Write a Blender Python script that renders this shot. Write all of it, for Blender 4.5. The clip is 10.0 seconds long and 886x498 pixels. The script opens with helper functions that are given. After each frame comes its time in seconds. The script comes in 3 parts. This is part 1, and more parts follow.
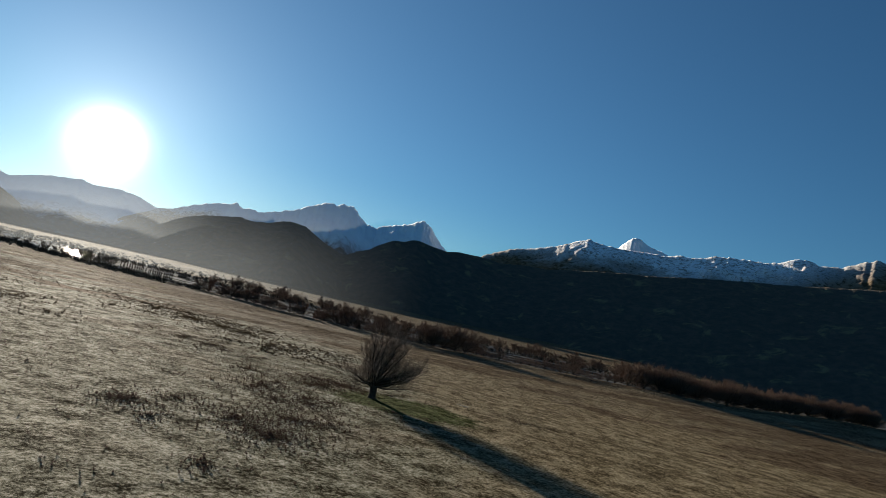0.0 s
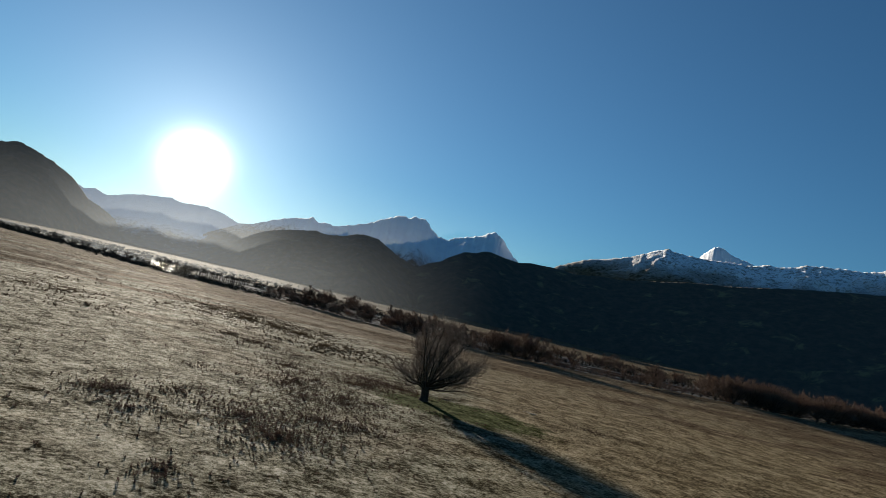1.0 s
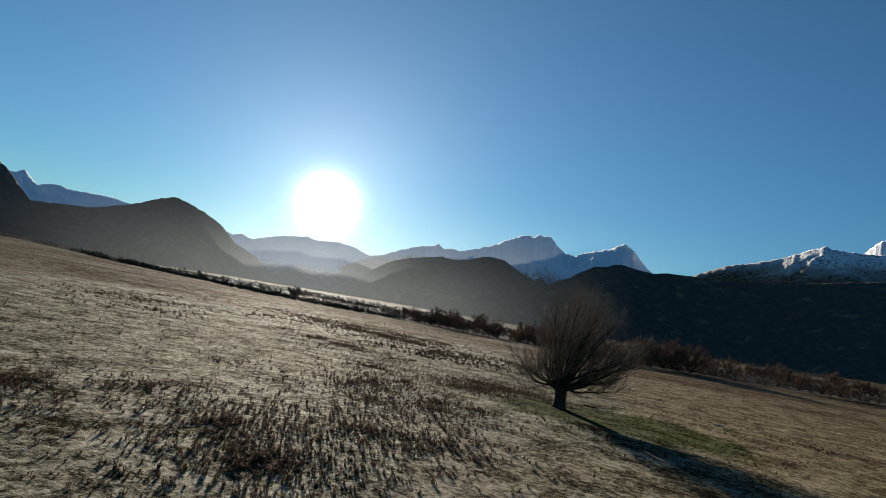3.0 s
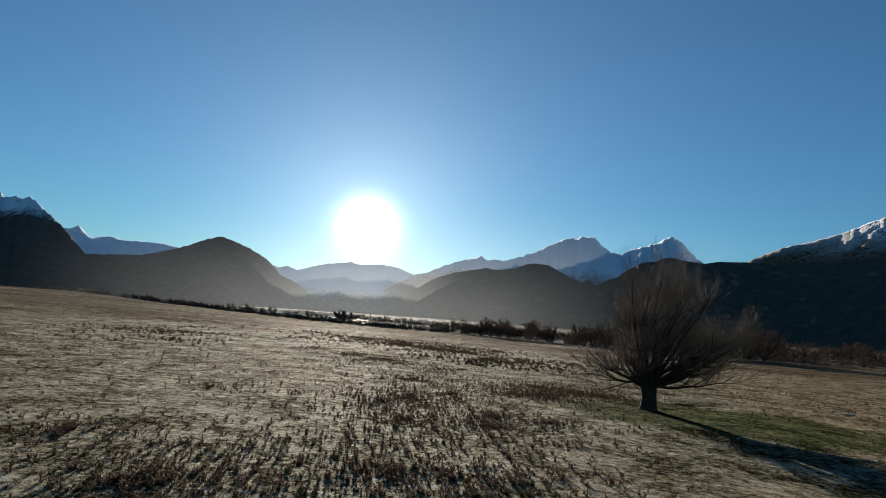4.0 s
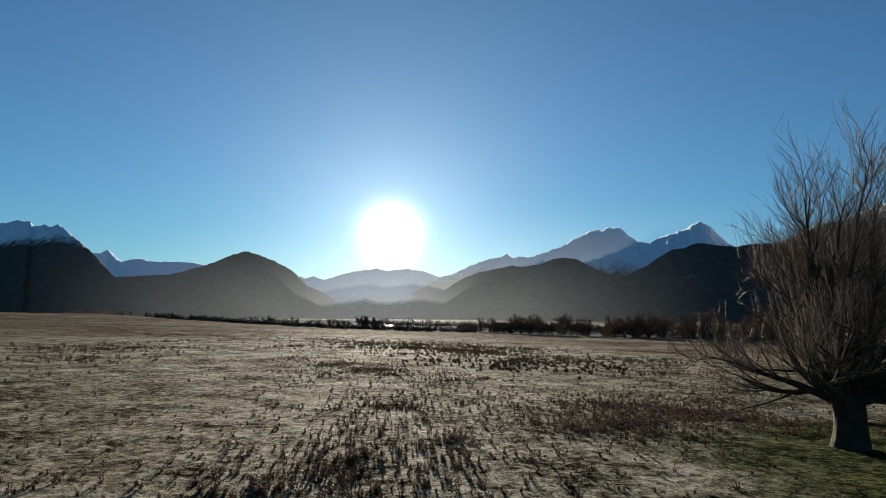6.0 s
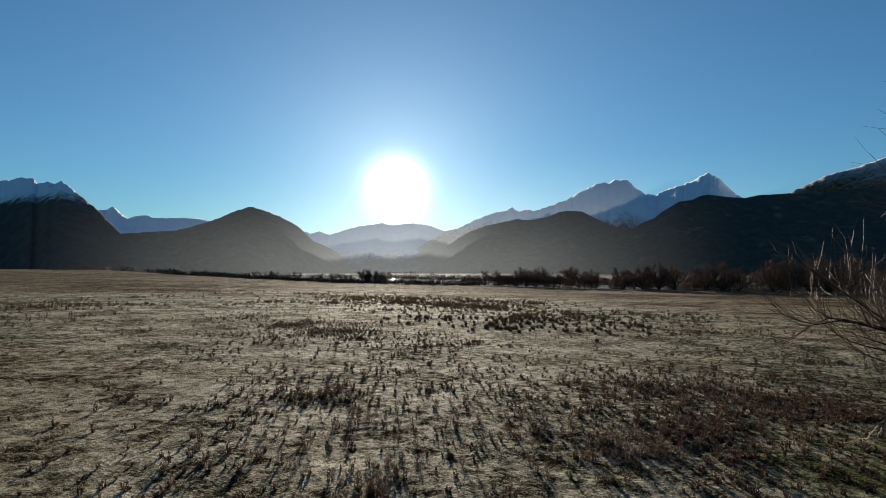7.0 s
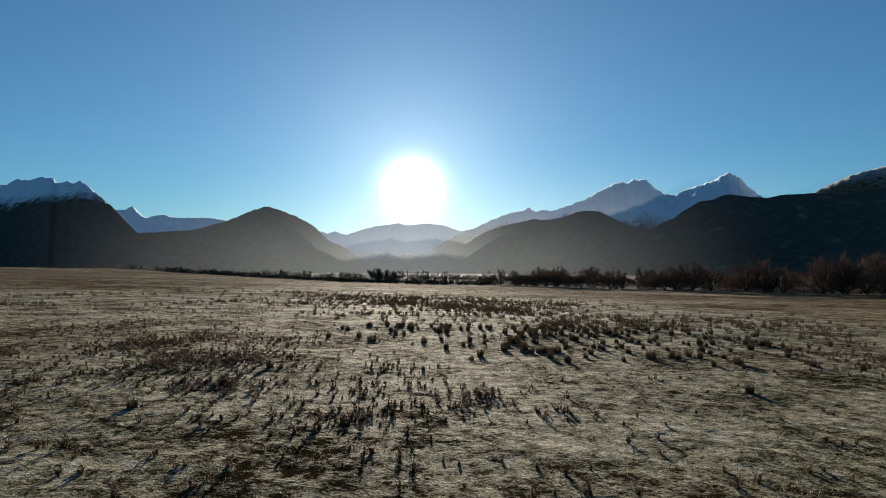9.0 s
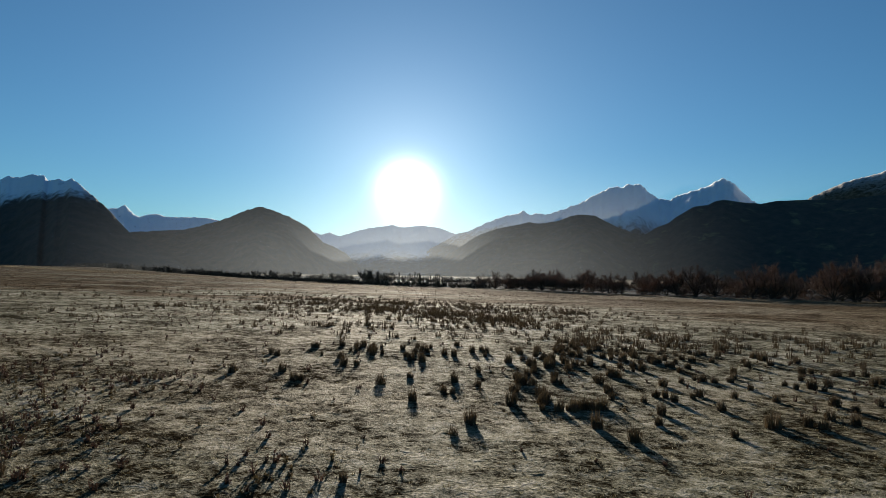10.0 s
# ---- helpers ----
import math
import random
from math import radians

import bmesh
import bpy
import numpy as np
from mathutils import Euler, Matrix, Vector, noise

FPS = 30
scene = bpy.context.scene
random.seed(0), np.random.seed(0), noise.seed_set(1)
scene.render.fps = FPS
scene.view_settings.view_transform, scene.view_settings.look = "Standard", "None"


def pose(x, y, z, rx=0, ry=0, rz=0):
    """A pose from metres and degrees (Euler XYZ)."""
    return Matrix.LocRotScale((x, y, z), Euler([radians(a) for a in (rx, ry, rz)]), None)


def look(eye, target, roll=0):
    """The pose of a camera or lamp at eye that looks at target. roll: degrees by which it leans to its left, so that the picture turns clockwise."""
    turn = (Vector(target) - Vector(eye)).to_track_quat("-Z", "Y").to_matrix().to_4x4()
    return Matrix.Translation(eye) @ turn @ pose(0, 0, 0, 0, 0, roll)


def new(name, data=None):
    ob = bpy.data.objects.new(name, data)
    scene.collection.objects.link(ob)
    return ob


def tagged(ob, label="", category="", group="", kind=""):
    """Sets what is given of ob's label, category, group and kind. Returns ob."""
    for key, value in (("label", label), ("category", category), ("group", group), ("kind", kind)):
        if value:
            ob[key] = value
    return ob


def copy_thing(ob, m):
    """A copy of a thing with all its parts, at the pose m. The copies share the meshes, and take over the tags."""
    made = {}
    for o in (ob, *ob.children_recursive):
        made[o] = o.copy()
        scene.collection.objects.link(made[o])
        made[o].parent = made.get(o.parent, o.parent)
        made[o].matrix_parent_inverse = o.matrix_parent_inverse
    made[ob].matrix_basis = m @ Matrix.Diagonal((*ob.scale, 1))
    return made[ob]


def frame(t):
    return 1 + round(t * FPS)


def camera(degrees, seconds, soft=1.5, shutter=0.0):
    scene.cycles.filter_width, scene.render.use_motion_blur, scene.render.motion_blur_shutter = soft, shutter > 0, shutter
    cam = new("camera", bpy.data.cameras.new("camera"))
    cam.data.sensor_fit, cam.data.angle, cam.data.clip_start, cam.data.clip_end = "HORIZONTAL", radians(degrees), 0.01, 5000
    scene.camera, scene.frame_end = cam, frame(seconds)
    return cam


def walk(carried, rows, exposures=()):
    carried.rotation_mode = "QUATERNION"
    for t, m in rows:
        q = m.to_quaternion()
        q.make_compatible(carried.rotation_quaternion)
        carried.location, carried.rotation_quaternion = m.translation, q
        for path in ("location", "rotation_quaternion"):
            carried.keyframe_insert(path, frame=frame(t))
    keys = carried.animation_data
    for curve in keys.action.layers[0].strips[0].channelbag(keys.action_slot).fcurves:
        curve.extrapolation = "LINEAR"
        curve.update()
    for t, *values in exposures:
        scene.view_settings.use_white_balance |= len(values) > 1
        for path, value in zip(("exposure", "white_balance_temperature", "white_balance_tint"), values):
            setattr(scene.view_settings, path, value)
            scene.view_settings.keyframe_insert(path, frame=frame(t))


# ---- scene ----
cam = camera(71.0, 10.0, 0.8)
PATH = [
    (0.0, -0.000, -0.001, 11.367, 96.080, -12.514, 4.014),
    (0.5, 0.734, 5.290, 10.389, 96.089, -12.330, 7.239),
    (1.0, 0.976, 10.661, 9.337, 95.724, -12.633, 10.813),
    (1.5, 0.776, 16.075, 8.145, 95.537, -13.069, 14.143),
    (2.0, 0.059, 21.096, 7.042, 95.385, -13.204, 17.135),
    (2.5, -0.976, 26.018, 6.101, 95.240, -11.700, 20.419),
    (4.0, -5.711, 39.231, 3.969, 96.231, -3.907, 27.511),
    (4.5, -7.644, 43.751, 3.431, 96.860, -0.634, 29.257),
    (5.0, -9.564, 48.109, 3.121, 97.533, 0.023, 30.148),
    (5.5, -11.427, 52.221, 3.069, 97.569, -0.340, 30.109),
    (7.0, -16.937, 65.985, 2.681, 92.071, 0.003, 30.725),
    (7.5, -18.780, 69.767, 2.372, 91.724, -0.089, 31.269),
    (8.0, -20.920, 73.978, 2.092, 91.890, -0.179, 31.402),
    (8.5, -22.994, 77.957, 1.915, 91.960, -0.191, 31.771),
    (9.0, -25.220, 82.194, 1.813, 92.111, -0.202, 32.218),
    (9.5, -27.442, 86.328, 1.769, 92.280, -0.453, 31.974),
    (10.0, -29.831, 90.695, 1.713, 92.350, -0.798, 31.665),
]
walk(cam, [(t, pose(x, y, z, rx, ry, rz)) for t, x, y, z, rx, ry, rz in PATH], [(0.0, 1.2), (10.0, 1.2)])

# ---- world, sun, exposure ----
SUN_AZ, SUN_EL = 35.05, 7.65
SUN = Vector((-math.sin(radians(SUN_AZ)) * math.cos(radians(SUN_EL)), math.cos(radians(SUN_AZ)) * math.cos(radians(SUN_EL)), math.sin(radians(SUN_EL))))


def make_world():
    w = bpy.data.worlds.new("winter_sky")
    w.use_nodes = True
    nt = w.node_tree
    nt.nodes.clear()
    out = nt.nodes.new("ShaderNodeOutputWorld")
    bg = nt.nodes.new("ShaderNodeBackground")
    sky = nt.nodes.new("ShaderNodeTexSky")
    sky.sky_type, sky.sun_disc = "NISHITA", False
    sky.sun_elevation, sky.sun_rotation = radians(SUN_EL), radians(-SUN_AZ)
    sky.altitude, sky.air_density, sky.dust_density, sky.ozone_density = 400, 1.0, 0.05, 3.0
    bg.inputs[1].default_value = 0.039
    # bright aureole of the low sun, widened by lens glare drawn into the sky
    tc = nt.nodes.new("ShaderNodeTexCoord")
    dot = nt.nodes.new("ShaderNodeVectorMath")
    dot.operation = "DOT_PRODUCT"
    dot.inputs[1].default_value = SUN
    nt.links.new(tc.outputs["Generated"], dot.inputs[0])
    ac = nt.nodes.new("ShaderNodeMath")
    ac.operation = "ARCCOSINE"
    nt.links.new(dot.outputs["Value"], ac.inputs[0])

    def lobe(width, gain, power=2.0):
        a = nt.nodes.new("ShaderNodeMath")
        a.operation, a.inputs[1].default_value = "DIVIDE", radians(width)
        nt.links.new(ac.outputs[0], a.inputs[0])
        b = nt.nodes.new("ShaderNodeMath")
        b.operation, b.inputs[1].default_value = "POWER", power
        nt.links.new(a.outputs[0], b.inputs[0])
        c = nt.nodes.new("ShaderNodeMath")
        c.operation, c.inputs[1].default_value = "MULTIPLY", -1.0
        nt.links.new(b.outputs[0], c.inputs[0])
        d = nt.nodes.new("ShaderNodeMath")
        d.operation = "EXPONENT"
        nt.links.new(c.outputs[0], d.inputs[0])
        e = nt.nodes.new("ShaderNodeMath")
        e.operation, e.inputs[1].default_value = "MULTIPLY", gain
        nt.links.new(d.outputs[0], e.inputs[0])
        return e

    l1, l2 = lobe(1.95, 1.4, 2.0), lobe(5.6, 0.25, 1.0)
    l3 = lobe(19.0, 0.10, 1.0)
    glare = nt.nodes.new("ShaderNodeMath")
    glare.operation = "ADD"
    nt.links.new(l1.outputs[0], glare.inputs[0])
    nt.links.new(l2.outputs[0], glare.inputs[1])
    bg2, bg3 = nt.nodes.new("ShaderNodeBackground"), nt.nodes.new("ShaderNodeBackground")
    bg2.inputs[0].default_value = (0.98, 0.97, 0.95, 1)
    nt.links.new(glare.outputs[0], bg2.inputs[1])
    bg3.inputs[0].default_value = (0.62, 0.92, 1.11, 1)
    nt.links.new(l3.outputs[0], bg3.inputs[1])
    both, add = nt.nodes.new("ShaderNodeAddShader"), nt.nodes.new("ShaderNodeAddShader")
    nt.links.new(bg2.outputs[0], both.inputs[0])
    nt.links.new(bg3.outputs[0], both.inputs[1])
    azure = nt.nodes.new("ShaderNodeMix")
    azure.data_type, azure.blend_type = "RGBA", "MULTIPLY"
    azure.inputs[0].default_value = 1.0
    azure.inputs[7].default_value = (0.55, 0.94, 1.14, 1)
    nt.links.new(sky.outputs[0], azure.inputs[6])
    nt.links.new(azure.outputs[2], bg.inputs[0])
    nt.links.new(bg.outputs[0], add.inputs[0])
    nt.links.new(both.outputs[0], add.inputs[1])
    nt.links.new(add.outputs[0], out.inputs[0])
    scene.world = w


make_world()
sun_data = bpy.data.lights.new("sun", "SUN")
sun_data.energy, sun_data.angle, sun_data.color = 5.0, radians(0.53), (1.0, 0.88, 0.71)
sun_lamp = new("sun", sun_data)
sun_lamp.matrix_world = look((0, 0, 900), Vector((0, 0, 900)) - SUN)


# ---- materials ----
def ramp_of(nt, fac, stops):
    r = nt.nodes.new("ShaderNodeValToRGB")
    els = r.color_ramp.elements
    while len(els) > 1:
        els.remove(els[-1])
    els[0].position, els[0].color = stops[0][0], (*stops[0][1], 1)
    for p, c in stops[1:]:
        e = els.new(p)
        e.color = (*c, 1)
    nt.links.new(fac, r.inputs[0])
    return r.outputs[0]


def noise_of(nt, vec, scale, detail=4, rough=0.55, dist=0.0):
    n = nt.nodes.new("ShaderNodeTexNoise")
    n.inputs["Scale"].default_value, n.inputs["Detail"].default_value = scale, detail
    n.inputs["Roughness"].default_value, n.inputs["Distortion"].default_value = rough, dist
    nt.links.new(vec, n.inputs["Vector"])
    return n.outputs["Fac"]


def math_of(nt, op, a, b=None, clamp=False):
    m = nt.nodes.new("ShaderNodeMath")
    m.operation, m.use_clamp = op, clamp
    for i, v in enumerate((a, b)):
        if v is None:
            continue
        if isinstance(v, (int, float)):
            m.inputs[i].default_value = v
        else:
            nt.links.new(v, m.inputs[i])
    return m.outputs[0]


def step_of(nt, v, lo, hi):
    m = nt.nodes.new("ShaderNodeMapRange")
    m.interpolation_type = "SMOOTHSTEP"
    m.inputs["From Min"].default_value, m.inputs["From Max"].default_value = lo, hi
    nt.links.new(v, m.inputs["Value"])
    return m.outputs["Result"]


def mix_of(nt, fac, a, b):
    m = nt.nodes.new("ShaderNodeMix")
    m.data_type = "RGBA"
    for sock, v in ((m.inputs[0], fac), (m.inputs[6], a), (m.inputs[7], b)):
        if isinstance(v, (int, float)):
            sock.default_value = v
        elif isinstance(v, tuple):
            sock.default_value = (*v, 1)
        else:
            nt.links.new(v, sock)
    return m.outputs[2]


def material(name, rough=0.9):
    m = bpy.data.materials.new(name)
    m.use_nodes = True
    nt = m.node_tree
    b = nt.nodes["Principled BSDF"]
    b.inputs["Roughness"].default_value = rough
    b.inputs["Specular IOR Level"].default_value = 0.2
    return m, nt, b


def position(nt):
    return nt.nodes.new("ShaderNodeNewGeometry").outputs["Position"]


def bump_to(nt, b, height, strength, distance):
    n = nt.nodes.new("ShaderNodeBump")
    n.inputs["Strength"].default_value, n.inputs["Distance"].default_value = strength, distance
    nt.links.new(height, n.inputs["Height"])
    nt.links.new(n.outputs[0], b.inputs["Normal"])


TREE = (-12.3, 80.1)


def ground_material():
    m, nt, b = material("frosted_meadow", 0.95)
    p = position(nt)
    big = noise_of(nt, p, 0.035, 5, 0.6, 0.4)
    mid = noise_of(nt, p, 0.4, 4, 0.6)
    fine = noise_of(nt, p, 2.6, 3, 0.6)
    grit = noise_of(nt, p, 19.0, 3, 0.65)
    clump = noise_of(nt, p, 7.5, 3, 0.7, 0.5)
    mixed = math_of(nt, "ADD", math_of(nt, "MULTIPLY", mid, 0.25), math_of(nt, "ADD", math_of(nt, "MULTIPLY", fine, 0.30), math_of(nt, "ADD", math_of(nt, "MULTIPLY", clump, 0.25), math_of(nt, "MULTIPLY", grit, 0.20))))
    mixed = math_of(nt, "ADD", math_of(nt, "MULTIPLY", math_of(nt, "SUBTRACT", mixed, 0.5), 3.3), 0.49)
    # dark stops also put the small shadows between grass tufts into the colour
    base = ramp_of(nt, mixed, [(0.30, (0.020, 0.016, 0.009)), (0.44, (0.072, 0.068, 0.037)), (0.58, (0.180, 0.170, 0.108)), (0.80, (0.40, 0.375, 0.30))])
    brown = ramp_of(nt, mixed, [(0.32, (0.035, 0.023, 0.012)), (0.5, (0.13, 0.092, 0.05)), (0.68, (0.27, 0.20, 0.12))])
    col = mix_of(nt, math_of(nt, "MULTIPLY", step_of(nt, big, 0.50, 0.60), 0.35), base, brown)
    # brown unfrosted sward towards the river
    sep = nt.nodes.new("ShaderNodeSeparateXYZ")
    nt.links.new(p, sep.inputs[0])
    toward = math_of(nt, "ADD", math_of(nt, "MULTIPLY", sep.outputs[0], 0.55), sep.outputs[1])
    wob = math_of(nt, "ADD", toward, math_of(nt, "MULTIPLY", big, 60))
    col = mix_of(nt, math_of(nt, "MULTIPLY", step_of(nt, wob, 130, 190), 0.7), col, brown)
    # less frost east of the willow
    east = math_of(nt, "ADD", math_of(nt, "MULTIPLY", sep.outputs[0], 0.9), math_of(nt, "MULTIPLY", math_of(nt, "SUBTRACT", sep.outputs[1], 60.0), 0.22))
    east = math_of(nt, "ADD", east, math_of(nt, "MULTIPLY", math_of(nt, "SUBTRACT", big, 0.5), 40))
    olive = ramp_of(nt, mixed, [(0.30, (0.038, 0.029, 0.015)), (0.46, (0.14, 0.106, 0.057)), (0.58, (0.26, 0.20, 0.11)), (0.72, (0.42, 0.345, 0.22))])
    eastern = math_of(nt, "MULTIPLY", step_of(nt, east, -8, 8), 0.85)
    col = mix_of(nt, eastern, col, olive)
    # rough brown pasture round the frosted flat
    pasture = ramp_of(nt, mixed, [(0.32, (0.024, 0.015, 0.008)), (0.5, (0.085, 0.061, 0.036)), (0.68, (0.20, 0.15, 0.095))])
    ox, oy = math_of(nt, "ADD", sep.outputs[0], 20.0), math_of(nt, "SUBTRACT", sep.outputs[1], 70.0)
    out = math_of(nt, "SQRT", math_of(nt, "ADD", math_of(nt, "MULTIPLY", ox, ox), math_of(nt, "MULTIPLY", oy, oy)))
    out = math_of(nt, "ADD", out, math_of(nt, "MULTIPLY", math_of(nt, "SUBTRACT", big, 0.5), 280))
    band = nt.nodes.new("ShaderNodeVectorMath")
    band.operation = "MULTIPLY"
    band.inputs[1].default_value = (0.010, 0.055, 0.02)
    turned = nt.nodes.new("ShaderNodeVectorRotate")
    turned.rotation_type = "Z_AXIS"
    turned.inputs["Angle"].default_value = radians(-38)
    nt.links.new(p, turned.inputs["Vector"])
    nt.links.new(turned.outputs[0], band.inputs[0])
    strips = step_of(nt, noise_of(nt, band.outputs[0], 1.0, 5, 0.62, 0.4), 0.42, 0.52)
    past = math_of(nt, "MULTIPLY", step_of(nt, out, 88, 116), math_of(nt, "ADD", 0.28, math_of(nt, "MULTIPLY", strips, 0.66)))
    col = mix_of(nt, past, col, pasture)
    # green grass kept from frost under the tree
    dx = math_of(nt, "SUBTRACT", sep.outputs[0], TREE[0] + 4.2)
    dy = math_of(nt, "SUBTRACT", sep.outputs[1], TREE[1] - 0.8)
    al = math_of(nt, "DIVIDE", math_of(nt, "ADD", math_of(nt, "MULTIPLY", dx, 0.95), math_of(nt, "MULTIPLY", dy, 0.30)), 10.5)
    ac = math_of(nt, "DIVIDE", math_of(nt, "SUBTRACT", math_of(nt, "MULTIPLY", dy, 0.95), math_of(nt, "MULTIPLY", dx, 0.30)), 8.5)
    rr = math_of(nt, "SQRT", math_of(nt, "ADD", math_of(nt, "MULTIPLY", al, al), math_of(nt, "MULTIPLY", ac, ac)))
    rr = math_of(nt, "ADD", rr, math_of(nt, "MULTIPLY", math_of(nt, "SUBTRACT", mid, 0.5), 1.0))
    green = ramp_of(nt, mixed, [(0.30, (0.010, 0.014, 0.004)), (0.5, (0.042, 0.056, 0.012)), (0.72, (0.105, 0.125, 0.034))])
    kept = math_of(nt, "SUBTRACT", 1.0, step_of(nt, rr, 0.7, 1.15))
    col = mix_of(nt, math_of(nt, "MULTIPLY", kept, 0.92), col, green)
    # river gravel and silt below the bank
    grav = ramp_of(nt, fine, [(0.3, (0.06, 0.06, 0.056)), (0.7, (0.17, 0.165, 0.155))])
    bed = nt.nodes.new("ShaderNodeAttribute")
    bed.attribute_name = "river_bed"
    col = mix_of(nt, step_of(nt, bed.outputs["Fac"], 0.25, 0.6), col, grav)
    nt.links.new(col, b.inputs["Base Color"])
    bump_to(nt, b, math_of(nt, "ADD", math_of(nt, "MULTIPLY", clump, 1.0), math_of(nt, "MULTIPLY", grit, 0.7)), 1.0, 0.12)
    # frost crystals throw the low sun forward, bare brown sward does not
    bare = math_of(nt, "MAXIMUM", past, math_of(nt, "MULTIPLY", eastern, 0.6))
    bare = math_of(nt, "MAXIMUM", bare, math_of(nt, "MULTIPLY", kept, 0.7))
    sparkle = math_of(nt, "MULTIPLY", math_of(nt, "SUBTRACT", 1.0, bare), step_of(nt, mixed, 0.30, 0.62))
    nt.links.new(math_of(nt, "MULTIPLY", sparkle, 0.062), b.inputs["Specular IOR Level"])
    return m


def hill_material(name, snow_lo, snow_hi, low=(0.058, 0.055, 0.045), high=(0.105, 0.084, 0.062), patch=0.0, scale=0.004, melt=False):
    """Bush and tussock below, snow above its line, rock where gullies break it."""
    m, nt, b = material(name, 0.95)
    p = position(nt)
    big = noise_of(nt, p, scale, 6, 0.62, 0.3)
    fine = noise_of(nt, p, scale * 9, 8, 0.7)
    sep = nt.nodes.new("ShaderNodeSeparateXYZ")
    nt.links.new(p, sep.inputs[0])
    base = mix_of(nt, step_of(nt, fine, 0.35, 0.7), low, high)
    if patch:
        pale = noise_of(nt, p, scale * 3.2, 7, 0.68, 0.6)
        base = mix_of(nt, math_of(nt, "MULTIPLY", step_of(nt, pale, 0.56, 0.66), patch), base, (0.20, 0.17, 0.085))
    z = math_of(nt, "ADD", sep.outputs[2], math_of(nt, "MULTIPLY", math_of(nt, "SUBTRACT", fine, 0.5), (snow_hi - snow_lo) * 2.2))
    z = math_of(nt, "ADD", z, math_of(nt, "MULTIPLY", math_of(nt, "SUBTRACT", big, 0.5), (snow_hi - snow_lo) * 1.5))
    f = step_of(nt, z, snow_lo, snow_hi)
    if melt:  # the snow line climbs towards the drier east
        dry = math_of(nt, "MULTIPLY", step_of(nt, math_of(nt, "ADD", sep.outputs[0], math_of(nt, "MULTIPLY", big, 600)), 1400, 2400), 320)
        f = step_of(nt, math_of(nt, "SUBTRACT", z, dry), snow_lo, snow_hi)
    rock = step_of(nt, fine, 0.46, 0.60) if melt else step_of(nt, fine, 0.60, 0.70)
    snow = mix_of(nt, math_of(nt, "MULTIPLY", rock, 0.8), (0.86, 0.88, 0.92), (0.15, 0.115, 0.08) if melt else (0.16, 0.14, 0.12))
    nt.links.new(mix_of(nt, f, base, snow), b.inputs["Base Color"])
    bump_to(nt, b, fine, 0.55, 0.05 / scale)
    return m


def plain(name, stops, scale, rough=0.9, bump=0.4, dist=0.02, translucent=None):
    m, nt, b = material(name, rough)
    tc = nt.nodes.new("ShaderNodeTexCoord").outputs["Object"]
    info = nt.nodes.new("ShaderNodeObjectInfo")
    n1 = noise_of(nt, tc, scale, 5, 0.65)
    n2 = noise_of(nt, tc, scale * 7, 4, 0.6)
    v = math_of(nt, "ADD", math_of(nt, "MULTIPLY", n1, 0.6), math_of(nt, "MULTIPLY", n2, 0.4))
    v = math_of(nt, "ADD", v, math_of(nt, "MULTIPLY", math_of(nt, "SUBTRACT", info.outputs["Random"], 0.5), 0.12))
    col = ramp_of(nt, v, stops)
    nt.links.new(col, b.inputs["Base Color"])
    bump_to(nt, b, n2, bump, dist)
    if translucent:
        tr = nt.nodes.new("ShaderNodeBsdfTranslucent")
        nt.links.new(col, tr.inputs[0])
        mx = nt.nodes.new("ShaderNodeMixShader")
        mx.inputs[0].default_value = translucent
        nt.links.new(b.outputs[0], mx.inputs[1])
        nt.links.new(tr.outputs[0], mx.inputs[2])
        nt.links.new(mx.outputs[0], nt.nodes["Material Output"].inputs[0])
    return m


GROUND = ground_material()
BARK = plain("willow_bark", [(0.3, (0.02, 0.015, 0.011)), (0.55, (0.055, 0.042, 0.031)), (0.7, (0.10, 0.082, 0.064))], 3.0, 0.95, 0.9, 0.05)
TWIG = plain("willow_twigs", [(0.3, (0.08, 0.055, 0.038)), (0.6, (0.18, 0.125, 0.085))], 2.0, 0.7)
RED_TWIG = plain("red_brown_twigs", [(0.3, (0.09, 0.062, 0.048)), (0.6, (0.22, 0.15, 0.11))], 0.6, 0.8, 0.4, 0.02, 0.5)
DARK_TWIG = plain("dark_scrub", [(0.3, (0.022, 0.018, 0.012)), (0.6, (0.055, 0.045, 0.03))], 0.6, 0.9)
RUSH = plain("rush_stems", [(0.3, (0.035, 0.026, 0.014)), (0.5, (0.08, 0.058, 0.032)), (0.68, (0.18, 0.125, 0.07))], 4.0, 0.8, 0.2, 0.01, 0.15)
WEED = plain("dead_dock_stalks", [(0.3, (0.03, 0.018, 0.012)), (0.55, (0.085, 0.05, 0.034)), (0.7, (0.16, 0.105, 0.07))], 4.0, 0.9, 0.2, 0.01, 0.2)


# ---- helpers of this scene ----
def mesh_from(name, verts, faces, mat, smooth=False):
    me = bpy.data.meshes.new(name)
    me.from_pydata([tuple(v) for v in verts], [], faces)
    me.materials.append(mat)
    if smooth:
        me.polygons.foreach_set("use_smooth", [True] * len(me.polygons))
    me.update()
    return me


def child(name, me, parent, label=""):
    ob = new(name, me)
    ob.parent = parent
    if label:
        ob["label"] = label
    return ob


def thing(name, label, category, group="", kind=""):
    return tagged(new(name), label, category, group, kind)


